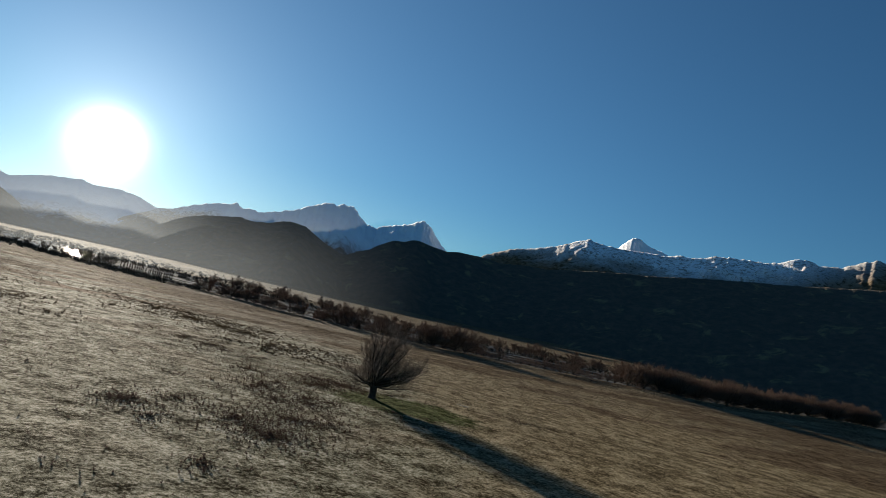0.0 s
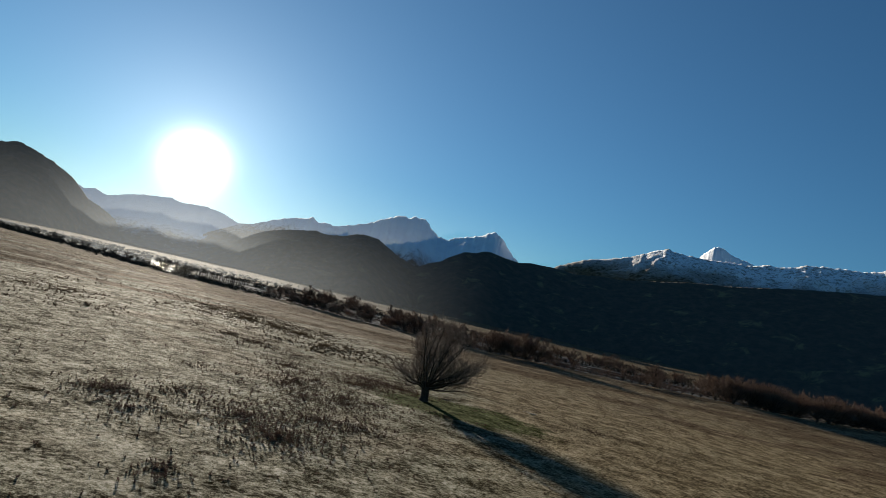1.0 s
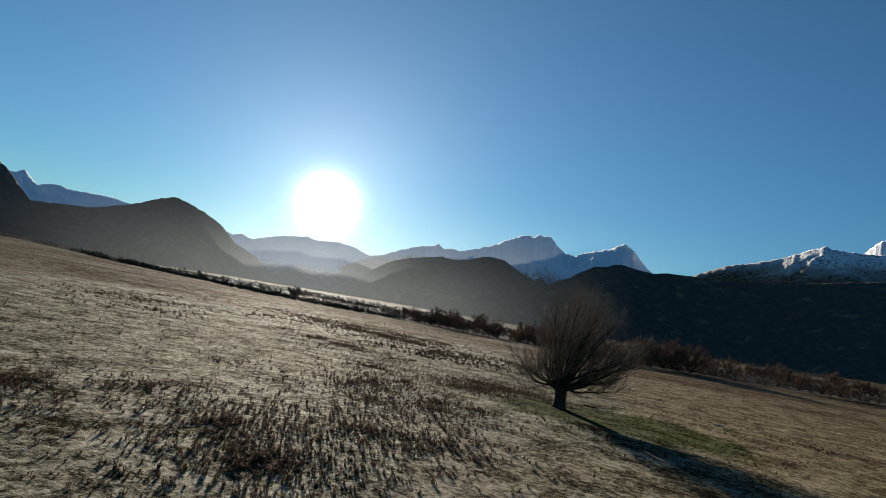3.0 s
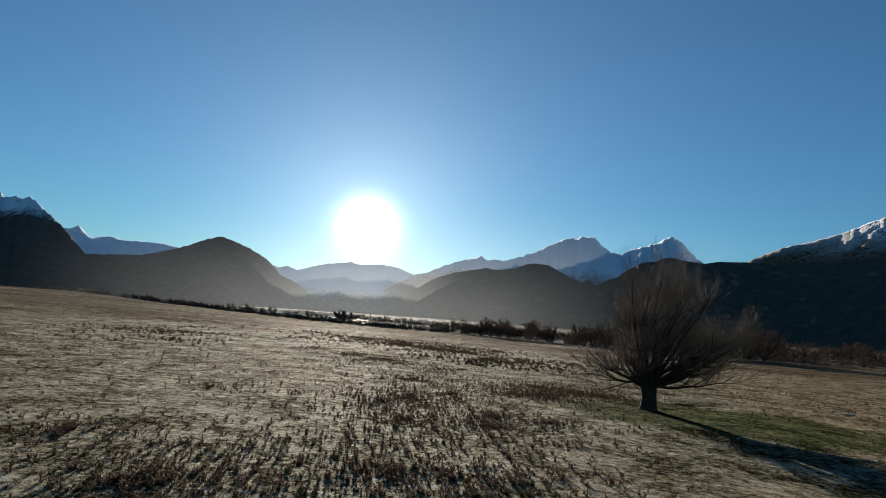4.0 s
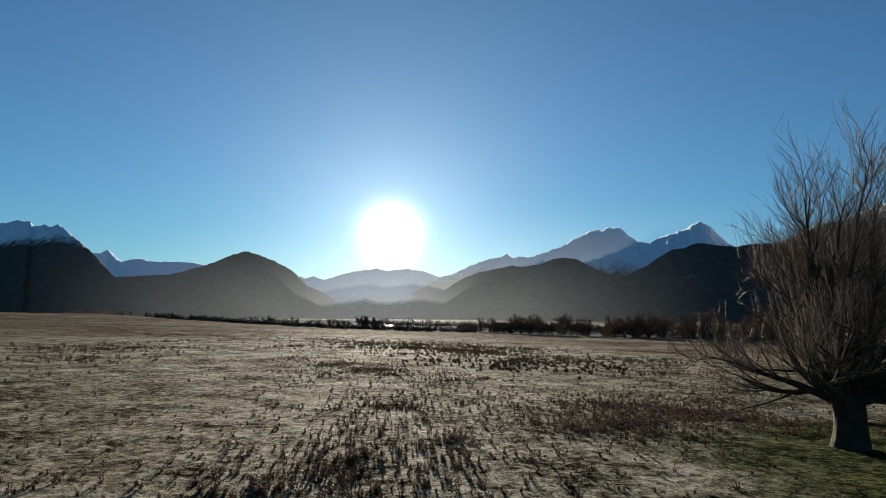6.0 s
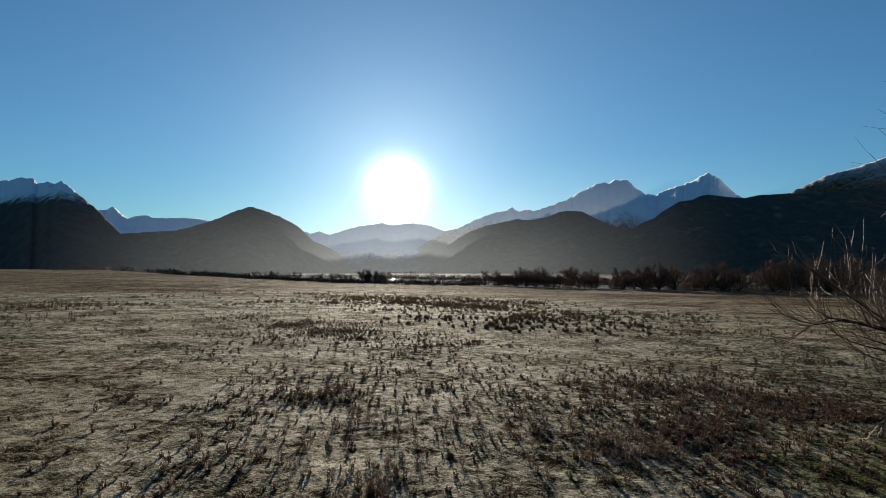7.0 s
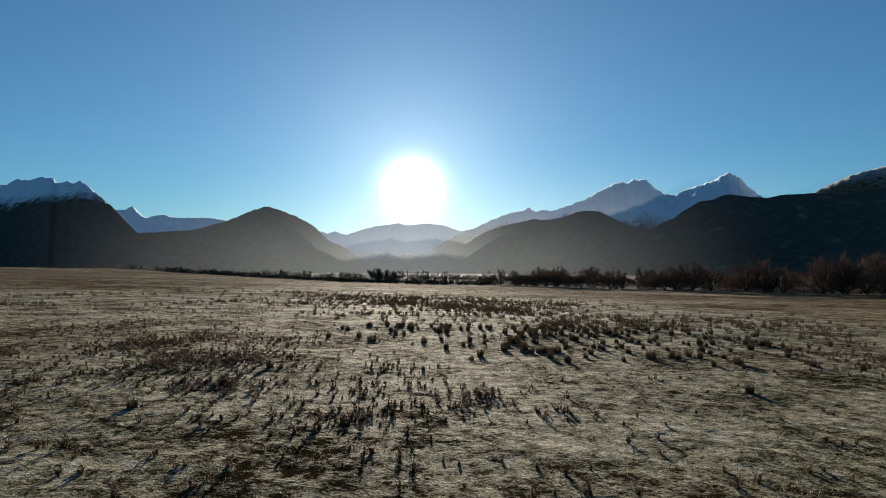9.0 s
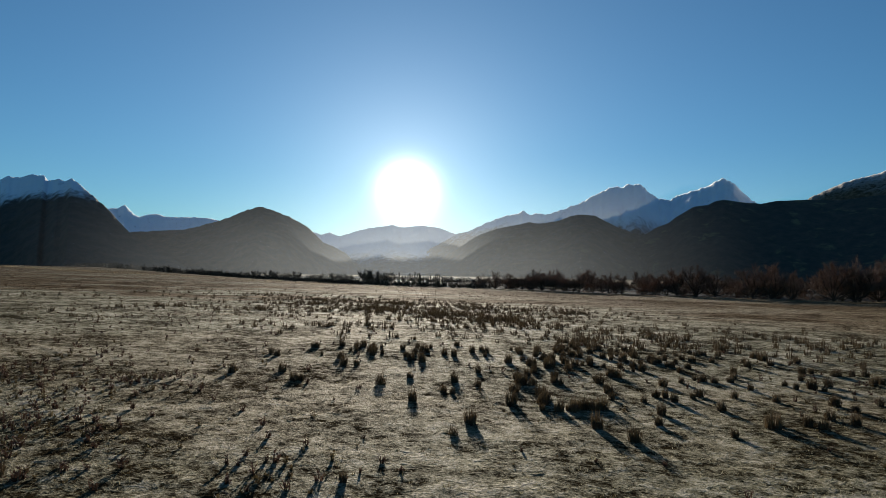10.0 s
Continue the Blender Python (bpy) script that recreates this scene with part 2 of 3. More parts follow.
class Tubes:
    """Collects tapering tubes along polylines into one mesh."""

    def __init__(self):
        self.v, self.f = [], []

    def add(self, pts, radii, sides=5):
        base = len(self.v)
        n = len(pts)
        for i, p in enumerate(pts):
            a = pts[max(0, i - 1)]
            c = pts[min(n - 1, i + 1)]
            d = (c - a).normalized()
            u = d.cross(Vector((0.31, 0.17, 0.93)))
            u = u.normalized() if u.length > 1e-4 else Vector((1, 0, 0))
            w = d.cross(u)
            for k in range(sides):
                t = 2 * math.pi * k / sides
                self.v.append(p + (u * math.cos(t) + w * math.sin(t)) * radii[i])
        for i in range(n - 1):
            for k in range(sides):
                a, b2 = base + i * sides + k, base + i * sides + (k + 1) % sides
                self.f.append((a, b2, b2 + sides, a + sides))

    def mesh(self, name, mat, smooth=True):
        return mesh_from(name, self.v, self.f, mat, smooth)


def bend(rng, start, way, length, steps, wander, lift, drift=Vector((0, 0, 0))):
    """A wandering line that turns slowly upwards, or with the wind."""
    pts, d = [start.copy()], way.normalized()
    for _ in range(steps):
        d = (d + Vector((rng.gauss(0, wander), rng.gauss(0, wander), rng.gauss(0, wander) + lift)) + drift).normalized()
        pts.append(pts[-1] + d * (length / steps))
    return pts


def fbm(x, y, octaves=5, gain=0.5, seed=0.0):
    return noise.fractal(Vector((x + seed * 17.3, y - seed * 9.1, seed)), 1.0 - math.log2(gain) - 1.0 + 0.0001, 2.0, octaves)


# ---- ground ----
BANK_X = (-1500, -900, -492, -285, -180, -105, -68, -19, 14, 49, 79, 114, 158, 207, 264, 500, 1500)
BANK_Y = (1000, 700, 494, 388, 342, 316, 304, 306, 314, 332, 346, 370, 400, 433, 471, 640, 1300)


def bank_y(x):
    """Line of the near river bank."""
    return float(np.interp(x, BANK_X, BANK_Y)) + 4.0 * math.sin(x * 0.031) + 2.0 * math.sin(x * 0.083 + 1.0)


def ease(v):
    v = min(1.0, max(0.0, v))
    return v * v * (3 - 2 * v)


def river_depth(x, y):
    """0 on the meadow, 1 on the river bed, back to 0 on the far shore."""
    s = (y - bank_y(x)) / 1.12
    w = 190.0
    a = min(1.0, max(0.0, s / 6.0))
    b2 = min(1.0, max(0.0, (w - s) / 14.0))
    return a * b2


def ground_z(x, y):
    """A fan that falls gently south and east, and levels out at the river."""
    s = max(-150.0, y - 48.0)
    z = -0.0099 * (min(250.0, max(-700.0, x)) + 16.0) - 0.0234 * min(90.0, s) - 0.011 * min(300.0, max(0.0, s - 90.0))
    z += 0.0055 * min(550.0, max(0.0, -150.0 - x))
    shore = -4.2 + 4.0 * ease((x - 130.0) / 150.0)
    k = ease(1.0 - (bank_y(x) - y) / 130.0)
    z += (shore - z) * k
    z += 0.07 * noise.noise(Vector((x * 0.11, y * 0.11, 3.0))) + 0.16 * noise.noise(Vector((x * 0.021, y * 0.021, 7.0)))
    if abs(x) < 260 and -60 < y < 320:
        z += 0.02 * noise.noise(Vector((x * 0.7, y * 0.7, 1.0))) + 0.016 * noise.noise(Vector((x * 1.5, y * 1.5, 5.0)))
        if -75 < x < 15 and 20 < y < 135:
            z += 0.013 * noise.noise(Vector((x * 3.3, y * 3.3, 8.0)))
            if -58 < x < 2 and 40 < y < 118:
                z += 0.03 * max(0.0, noise.noise(Vector((x * 4.9, y * 4.9, 2.0))) - 0.1) + 0.02 * noise.noise(Vector((x * 6.7, y * 6.7, 6.0)))
    r = river_depth(x, y)
    if r > 0:
        bars = noise.noise(Vector((x * 0.012 + y * 0.006, y * 0.055, 2.0))) * 1.3
        z = z + r * (-1.0 + bars)
    return z


def axis(lo, hi, fine_lo, fine_hi, step, growth):
    c = [fine_lo]
    while c[-1] < fine_hi:
        c.append(c[-1] + step)
    s = step
    while c[-1] < hi:
        s *= growth
        c.append(c[-1] + s)
    s, left = step, [fine_lo]
    while left[-1] > lo:
        s *= growth
        left.append(left[-1] - s)
    return left[:0:-1] + c


def build_ground():
    xs, ys = axis(-4900, 4900, -46, -10, 0.14, 1.024), axis(-4900, 4900, 56, 108, 0.14, 1.024)
    nx = len(xs)
    verts = [(x, y, ground_z(x, y)) for y in ys for x in xs]
    faces = [(j * nx + i, j * nx + i + 1, (j + 1) * nx + i + 1, (j + 1) * nx + i) for j in range(len(ys) - 1) for i in range(nx - 1)]
    me = mesh_from("ground", verts, faces, GROUND, True)
    lay = me.attributes.new("river_bed", "FLOAT", "POINT")
    lay.data.foreach_set("value", [river_depth(x, y) if y > 280 else 0.0 for x, y, _ in verts])
    ob = new("ground", me)
    tagged(ob, "flat frosted winter meadow with brown and straw grass", "ground", kind="structure")


build_ground()


def water_material():
    m, nt, b = material("river_water", 0.06)
    b.inputs["Base Color"].default_value = (0.05, 0.07, 0.08, 1)
    b.inputs["Specular IOR Level"].default_value = 0.5
    p = position(nt)
    bump_to(nt, b, noise_of(nt, p, 0.9, 4, 0.6), 0.25, 0.12)
    return m


def build_water():
    verts, faces = [], []
    cols = [-1500 + 25 * i for i in range(121)]
    for x in cols:
        for k in range(9):
            verts.append((x, bank_y(x) + 1.0 + k * 26.5, -5.12))
    for i in range(len(cols) - 1):
        for k in range(8):
            faces.append((i * 9 + k, (i + 1) * 9 + k, (i + 1) * 9 + k + 1, i * 9 + k + 1))
    ob = new("water", mesh_from("water", verts, faces, water_material()))
    tagged(ob, "shallow braided river glinting between gravel bars", "river", kind="structure")


build_water()

# ---- mountains ----
HUB = Vector((-16.0, 48.0, 0.0))


def glide(a, knots):
    """Smooth steps between knots (positions, values)."""
    xs, ys = knots
    if a <= xs[0]:
        return ys[0]
    for i in range(len(xs) - 1):
        if a <= xs[i + 1]:
            t = (a - xs[i]) / (xs[i + 1] - xs[i])
            return ys[i] + (ys[i + 1] - ys[i]) * t * t * (3 - 2 * t)
    return ys[-1]


def mountain(name, label, ridge, dist, foot, back, mat, seed, rough=1.0, ends=3.0, n_az=220, n_up=46, jag=0.012, swing=None, steep=2.2):
    """A range as a height field: ridge gives (azimuth, elevation) of its crest in degrees, dist its distance, foot and back where its slopes reach the plain."""
    az = [r[0] for r in ridge]
    lo, hi = min(az) - ends, max(az) + ends
    pts = sorted(ridge)
    xs, ys = [p[0] for p in pts], [math.tan(radians(p[1])) for p in pts]
    reach = dist
    verts, faces = [], []
    n_back = 10
    rows = n_up + n_back
    for i in range(n_az + 1):
        a = lo + (hi - lo) * i / n_az
        dist = glide(a, swing) if swing else reach
        h = float(np.interp(a, xs, ys)) * dist
        fade = 1.0
        if a < xs[0]:
            fade = 1 - (xs[0] - a) / ends
        elif a > xs[-1]:
            fade = 1 - (a - xs[-1]) / ends
        fade = fade * fade * (3 - 2 * fade)
        h *= fade
        th = radians(a)
        deep = min(reach - foot, 30.0 + steep * h)
        h += h * jag * fbm(a * 2.2, 0.3, 6, 0.6, seed)
        for j in range(rows + 1):
            if j <= n_up:
                v = j / n_up
                prof = v ** 0.95
                d = dist - deep * (1 - v)
            else:
                v2 = (j - n_up) / n_back
                v, prof, d = 1 - v2, (1 - v2) ** 1.2, dist + (back - dist) * v2
            wx, wy = (HUB.x - math.sin(th) * d) / reach, (HUB.y + math.cos(th) * d) / reach
            spur = noise.ridged_multi_fractal(Vector((wx * 7 + seed, wy * 7, seed)), 0.9, 2.1, 6, 1.0, 2.0) - 1.0
            spur += 0.5 * (noise.ridged_multi_fractal(Vector((wx * 24 + seed, wy * 24, seed + 5)), 0.9, 2.1, 5, 1.0, 2.0) - 1.0)
            bite = min(1.0, 5 * v * (1.06 - v))
            z = h * prof + h * rough * 0.055 * spur * bite
            d2 = d - deep * 0.04 * rough * spur * bite
            verts.append((HUB.x - math.sin(th) * d2, HUB.y + math.cos(th) * d2, z - 6 * (1 - min(1.0, v * 8)) - 0.5))
    for i in range(n_az):
        for j in range(rows):
            a0 = i * (rows + 1) + j
            faces.append((a0, a0 + rows + 1, a0 + rows + 2, a0 + 1))
    ob = new(name, mesh_from(name, verts, faces, mat, True))
    return tagged(ob, label, "mountain", kind="structure")


WEST = [(76, 7.4), (71, 6.2), (66.97, 6.4), (66.29, 6.96), (65.58, 6.94), (64.8, 7.22), (63.95, 7.25), (63.68, 6.83), (62.94, 7.07), (62.55, 6.87), (62.02, 7.18), (61.47, 6.69), (60.67, 5.98), (59.44, 4.91), (58.82, 4.21), (57.89, 3.22), (56.92, 2.46), (55.18, 1.31)]
ROUND = [(60.49, 1.69), (57.81, 3.13), (53.82, 3.49), (52.94, 3.75), (50.9, 4.39), (48.82, 5.34), (47.78, 5.67), (46.91, 5.49), (45.21, 4.94), (43.72, 4.12), (42.97, 3.47), (42.22, 2.73), (41.47, 2.48), (40.46, 1.98), (39.95, 1.63), (39.44, 0.81), (38.92, 0.2)]
FAR_WEST = [(64, 4.6), (60.74, 4.76), (59.54, 4.96), (59.05, 4.98), (58.56, 5.28), (57.88, 4.62), (57.46, 4.36), (56.96, 4.56), (56.28, 4.73), (55.54, 4.48), (54, 4.53), (52.66, 4.53), (51.52, 4.42), (49.89, 4.23), (47, 4)]
SOUTH = [(48, 3), (44.59, 3.45), (43.36, 3.72), (42.61, 3.43), (41.86, 3.64), (41, 3.35), (39.07, 3.94), (38.05, 4.15), (36.25, 4.43), (35.37, 4.23), (33.67, 4.4), (31.85, 4.25), (30.81, 3.84), (29.77, 3.58), (28.22, 3.07)]
PEAKS = [(33.5, 2), (31.83, 2.8), (30.28, 3.74), (29.24, 4), (28.21, 4.56), (26.66, 5.18), (25.53, 5.58), (24.86, 5.52), (24.3, 5.83), (23.69, 5.46), (22.82, 5.61), (22.32, 5.55), (21.06, 5.99), (19.56, 6.46), (18.08, 7.28), (16.85, 7.74), (16.13, 7.96), (15.74, 7.7), (15.17, 8.03), (14.21, 8.04), (13.75, 7.73), (13.28, 7.22), (12.59, 6.76), (11.66, 6.67), (10.98, 7.03), (9.62, 7.45), (8.51, 7.72), (8.07, 7.98), (7.33, 8.21), (6.57, 7.61), (5.73, 6.78), (4.71, 5.94), (2, 4.5)]
DARK = [(34.06, 0.27), (32.78, 0.74), (30.72, 2.04), (29.17, 3.07), (28.14, 3.64), (26.6, 4.2), (23.79, 4.8), (22.78, 4.69), (21.27, 4.92), (20.02, 5.41), (19.04, 5.54), (17.9, 5.35), (16.9, 4.8), (15.65, 4.2), (11.92, 2.95)]
SHADED = [(18, 2.6), (13.76, 3.71), (12.83, 4.33), (11.9, 4.64), (10.99, 5.34), (9.86, 6.02), (8.75, 6.12), (8.22, 6.43), (7.53, 6.53), (6.59, 6.35), (4.72, 6.12), (3.57, 6.3), (1.46, 6.31), (-0.66, 6.12), (-2.66, 6.37), (-4.67, 6.41), (-7.06, 6.78), (-9.38, 7.13), (-11.65, 7.41), (-13.87, 7.57), (-18.02, 8.13), (-21.89, 8.52), (-24.35, 8.67), (-31, 9.3), (-40, 9.5), (-52, 9)]
EAST = [(4, 5), (1.96, 5.86), (1.29, 6.42), (-0.37, 7.23), (-1.82, 7.68), (-4.24, 8.25), (-6.53, 9.19), (-7.79, 9.71), (-8.88, 9.5), (-10.78, 9.34), (-13.03, 9.43), (-14.79, 9.39), (-15.61, 9.62), (-17.68, 9.76), (-18.65, 10.1), (-20.42, 10.14), (-22.24, 10.13), (-23.7, 10.26), (-24.48, 10.65), (-25.68, 10.74), (-26.91, 10.5), (-28.06, 10.54), (-29.12, 11.12), (-30.19, 11.4), (-30.85, 11.27), (-34, 11), (-40, 10.5), (-52, 9)]
WHITE = [(-8.5, 7.5), (-9.66, 8.61), (-10.27, 9.11), (-11.05, 9.94), (-11.52, 10.4), (-11.89, 10.61), (-12.56, 10.38), (-13.29, 9.97), (-14.21, 9.73), (-15.36, 9.3), (-17, 7.5)]
mountain("mountain_west", "steep dark mountain with snow on its rocky crest", WEST, 3300, 1900, 4000, hill_material("west_slopes", 225, 285, scale=0.003), 1.0, 0.35, swing=((53, 72), (2000, 3300)), n_az=320)
mountain("mountain_far_west", "distant snow-covered range behind the western valley", FAR_WEST, 4300, 2800, 4850, hill_material("far_west_snow", 60, 120), 2.0, n_az=260)
mountain("hill_round", "round dark bush-clad hill with a dusting of snow", ROUND, 2700, 2000, 3400, hill_material("round_hill_bush", 290, 350, scale=0.003), 3.0, 0.7, 1.5, 260)
mountain("mountain_south", "hazy snow range under the low sun", SOUTH, 4400, 2700, 4880, hill_material("south_snow", 60, 160), 4.0)
mountain("mountain_snow_peaks", "snow-capped peaks with rocky crests", PEAKS, 4000, 2600, 4700, hill_material("peak_snow", 190, 320, scale=0.0034), 5.0, 1.0, 3.0, 460, 46, 0.018)
mountain("hill_dark", "dark bush-covered hill below the snow peaks", DARK, 2700, 1900, 3300, hill_material("dark_hill_bush", 1900, 2000, patch=0.5, scale=0.003), 6.0, 0.7, 1.5, 260)
mountain("hill_shaded", "shaded dark foothills with paddocks and scrub", SHADED, 2900, 1500, 3500, hill_material("foothill_scrub", 1900, 2000, patch=0.75, scale=0.0035), 7.0, 0.04, 6.0, 460, 70, 0.006, ((-52, 0, 20), (2900, 2850, 2600)), 1.8)
mountain("mountain_east", "brown tussock range with snow in its gullies", EAST, 3600, 2100, 4500, hill_material("east_tussock", 370, 560, melt=True, high=(0.21, 0.125, 0.055), low=(0.06, 0.042, 0.022), scale=0.005), 8.0, 0.55, 6.0, 460, steep=1.8)
mountain("mountain_white_peak", "distant pointed peak white with snow", WHITE, 4500, 3500, 4880, hill_material("white_peak_snow", 100, 200), 9.0, 0.5, 2.0, 160)


# added translucent sheets that stand in for valley mist, aerial haze and sun glare
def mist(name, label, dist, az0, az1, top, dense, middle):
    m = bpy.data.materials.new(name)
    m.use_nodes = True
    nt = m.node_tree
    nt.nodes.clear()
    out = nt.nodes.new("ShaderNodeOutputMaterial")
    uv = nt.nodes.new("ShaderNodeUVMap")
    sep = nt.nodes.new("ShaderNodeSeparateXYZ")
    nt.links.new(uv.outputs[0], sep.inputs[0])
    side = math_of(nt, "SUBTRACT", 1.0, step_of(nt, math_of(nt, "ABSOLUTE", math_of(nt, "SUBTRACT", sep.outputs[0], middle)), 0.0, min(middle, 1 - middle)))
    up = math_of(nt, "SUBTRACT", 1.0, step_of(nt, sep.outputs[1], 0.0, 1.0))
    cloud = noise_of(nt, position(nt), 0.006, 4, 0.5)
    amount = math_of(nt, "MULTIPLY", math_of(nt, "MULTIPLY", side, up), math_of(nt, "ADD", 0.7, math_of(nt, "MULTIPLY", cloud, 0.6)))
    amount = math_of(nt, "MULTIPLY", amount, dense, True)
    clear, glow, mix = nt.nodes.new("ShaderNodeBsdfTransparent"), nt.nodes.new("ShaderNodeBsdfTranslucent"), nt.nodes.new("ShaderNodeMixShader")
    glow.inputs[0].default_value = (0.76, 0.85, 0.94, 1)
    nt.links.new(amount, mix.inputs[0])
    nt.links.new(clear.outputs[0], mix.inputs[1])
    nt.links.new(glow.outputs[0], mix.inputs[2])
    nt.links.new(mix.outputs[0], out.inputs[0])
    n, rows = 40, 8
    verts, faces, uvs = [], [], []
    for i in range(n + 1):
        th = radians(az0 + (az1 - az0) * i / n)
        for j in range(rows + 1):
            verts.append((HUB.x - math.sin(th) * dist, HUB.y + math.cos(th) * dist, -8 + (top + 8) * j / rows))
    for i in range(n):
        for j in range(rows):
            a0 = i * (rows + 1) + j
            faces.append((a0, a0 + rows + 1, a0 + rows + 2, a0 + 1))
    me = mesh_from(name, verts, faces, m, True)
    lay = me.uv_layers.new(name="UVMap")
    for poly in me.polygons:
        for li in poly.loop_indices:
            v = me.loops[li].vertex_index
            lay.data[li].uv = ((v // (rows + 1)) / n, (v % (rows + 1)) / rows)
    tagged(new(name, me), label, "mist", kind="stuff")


mist("valley_haze_sheet", "translucent sheet in the valley mouth standing in for sunlit haze", 2350, 24, 50, 330, 0.10, 0.45)
mist("mountain_haze_sheet", "translucent sheet standing in for pale aerial haze before the snow ranges", 3060, -8, 57, 620, 0.085, 0.5)
mist("meadow_haze_sheet", "translucent sheet over the river flats standing in for haze and sun glare", 660, 4, 68, 105, 0.075, 0.48)


# ---- trees ----
def willow(seed, height, spread, limbs, branches, twigs, bark, twig_mat, trunk_r, trunk_h, fine=True, low=6, thick=0.02, wide=0.54, lean=Vector((0, 0, 0)), drift=Vector((0, 0, 0))):
    """Bare willow: short trunk, many rising limbs, dense fine twigs. Returns meshes trunk, limbs, crown."""
    rng = random.Random(seed)
    trunk, crown, side_wood, limb_meshes = Tubes(), Tubes(), Tubes(), []
    trunk_line, girth = [], []
    for k in range(9):
        f = k / 8
        trunk_line.append(Vector((0.05 * math.sin(3.1 * f) - 0.02, 0.03 * math.sin(4.0 * f), -0.25 + (trunk_h + 0.25 + trunk_r * 0.7) * f)))
        girth.append(trunk_r * (1.0 + 0.62 * math.exp(-f * 7.0) + 0.16 * math.exp(-((f - 0.86) / 0.12) ** 2) - (0.42 if k == 8 else 0.0)))
    trunk.add(trunk_line, girth, 18)
    for i, v in enumerate(trunk.v):  # ribbed bark and root swellings
        ang = math.atan2(v.y, v.x)
        low_part = math.exp(-max(0.0, v.z) * 2.2)
        swell = 1.0 + 0.10 * low_part * math.sin(ang * 5.0 + 0.7) + 0.05 * math.sin(ang * 7.0 + v.z * 2.0) + rng.uniform(-0.03, 0.03)
        trunk.v[i] = Vector((v.x * swell, v.y * swell, v.z))
    for i in range(limbs):
        az = 2 * math.pi * (i * 0.381966 + rng.uniform(-0.05, 0.05))
        u = (i + 0.5) / limbs
        el = radians(low + (80 - low) * u ** 0.9 + rng.uniform(-5, 5))
        way = Vector((math.cos(az) * math.cos(el) * spread, math.sin(az) * math.cos(el) * spread, math.sin(el))) + lean
        length = height * rng.uniform(0.78, 0.95) / math.sqrt((math.cos(el) / wide) ** 2 + (math.sin(el) / 0.76) ** 2)
        start = Vector((math.cos(az) * trunk_r * 0.4, math.sin(az) * trunk_r * 0.4, trunk_h * rng.uniform(0.8, 1.1)))
        line = bend(rng, start, way, length, 9, 0.11, 0.035, drift)
        r0 = trunk_r * rng.uniform(0.28, 0.48)
        t = Tubes() if fine else side_wood
        t.add(line, [r0 * (1 - 0.93 * k / 9) for k in range(10)], 7)
        for k in range(branches):
            f = 0.2 + 0.78 * ((k + rng.random()) / branches) ** 0.8
            q = f * 9
            j = min(8, int(q))
            base = line[j].lerp(line[j + 1], q - j)
            d = (line[j + 1] - line[j]).normalized()
            side = Vector((rng.gauss(0, 1), rng.gauss(0, 1), rng.gauss(0.25, 0.7))).normalized()
            bl = height * rng.uniform(0.13, 0.27) * (1.15 - 0.5 * f)
            bline = bend(rng, base, d * 0.8 + side * 0.75, bl, 5, 0.13, 0.08)
            rb = max(0.012, r0 * 0.42 * (1 - 0.75 * f))
            side_wood.add(bline, [rb * (1 - 0.85 * m / 5) for m in range(6)], 4)
            for n in range(twigs):
                g = 0.15 + 0.85 * (n + rng.random()) / twigs
                jj = min(4, int(g * 5))
                tb = bline[jj].lerp(bline[jj + 1], g * 5 - jj)
                td = (bline[jj + 1] - bline[jj]).normalized()
                ts = Vector((rng.gauss(0, 1), rng.gauss(0, 1), rng.gauss(0.5, 0.7))).normalized()
                tl = height * rng.uniform(0.05, 0.12)
                tline = bend(rng, tb, td + ts * 0.75, tl, 3, 0.13, 0.1)
                rt = 0.0065 if fine else thick
                crown.add(tline, [rt * 1.2, rt, rt * 0.75, rt * 0.4], 3)
                if fine:
                    for m in range(3):
                        s = tline[1 + m % 2].lerp(tline[2 + m % 2], rng.random())
                        w = (tline[2] - tline[1]).normalized() + Vector((rng.gauss(0, 0.5), rng.gauss(0, 0.5), rng.gauss(0.2, 0.4)))
                        crown.add(bend(rng, s, w, tl * rng.uniform(0.35, 0.7), 2, 0.12, 0.1), [0.005, 0.004, 0.002], 3)
        if fine:
            limb_meshes.append(t.mesh("limb", bark))
    return trunk.mesh("trunk", bark), limb_meshes, crown.mesh("crown", twig_mat, False), side_wood.mesh("branchwork", bark)


def put_tree(name, label, meshes, x, y, scale=1.0, turn=0.0, group="", category="tree"):
    t = thing(name, label, category, group)
    t.matrix_basis = pose(x, y, ground_z(x, y), 0, 0, turn) @ Matrix.Diagonal((scale, scale, scale, 1))
    trunk, limbs, crown, wood = meshes
    child("trunk", trunk, t)
    for me in limbs:
        child("limb", me, t)
    tagged(child("branchwork", wood, t), kind="stuff")
    tagged(child("crown", crown, t, "dense bare fine twigs"), kind="stuff")
    return t



HERO = willow(11, 11.0, 1.0, 36, 12, 11, BARK, TWIG, 0.43, 1.55, low=-1, wide=0.52, lean=Vector((0.14, 0.05, 0)), drift=Vector((0.06, 0.025, 0)))
put_tree("willow_tree", "broad bare willow tree alone on green grass", HERO, TREE[0], TREE[1], 1.0, 0)

# river-bank willows, built once in three forms and set along both shores
BANK = [willow(31 + k, 8.0, 1.0, 14, 11, 17, BARK, RED_TWIG, 0.28, 0.3, False, 8, 0.013, 0.56) for k in range(3)]
SCRUB = [willow(51 + k, 5.0, 1.0, 14, 11, 16, BARK, DARK_TWIG, 0.16, 0.2, False, 5, 0.015, 0.75) for k in range(2)]


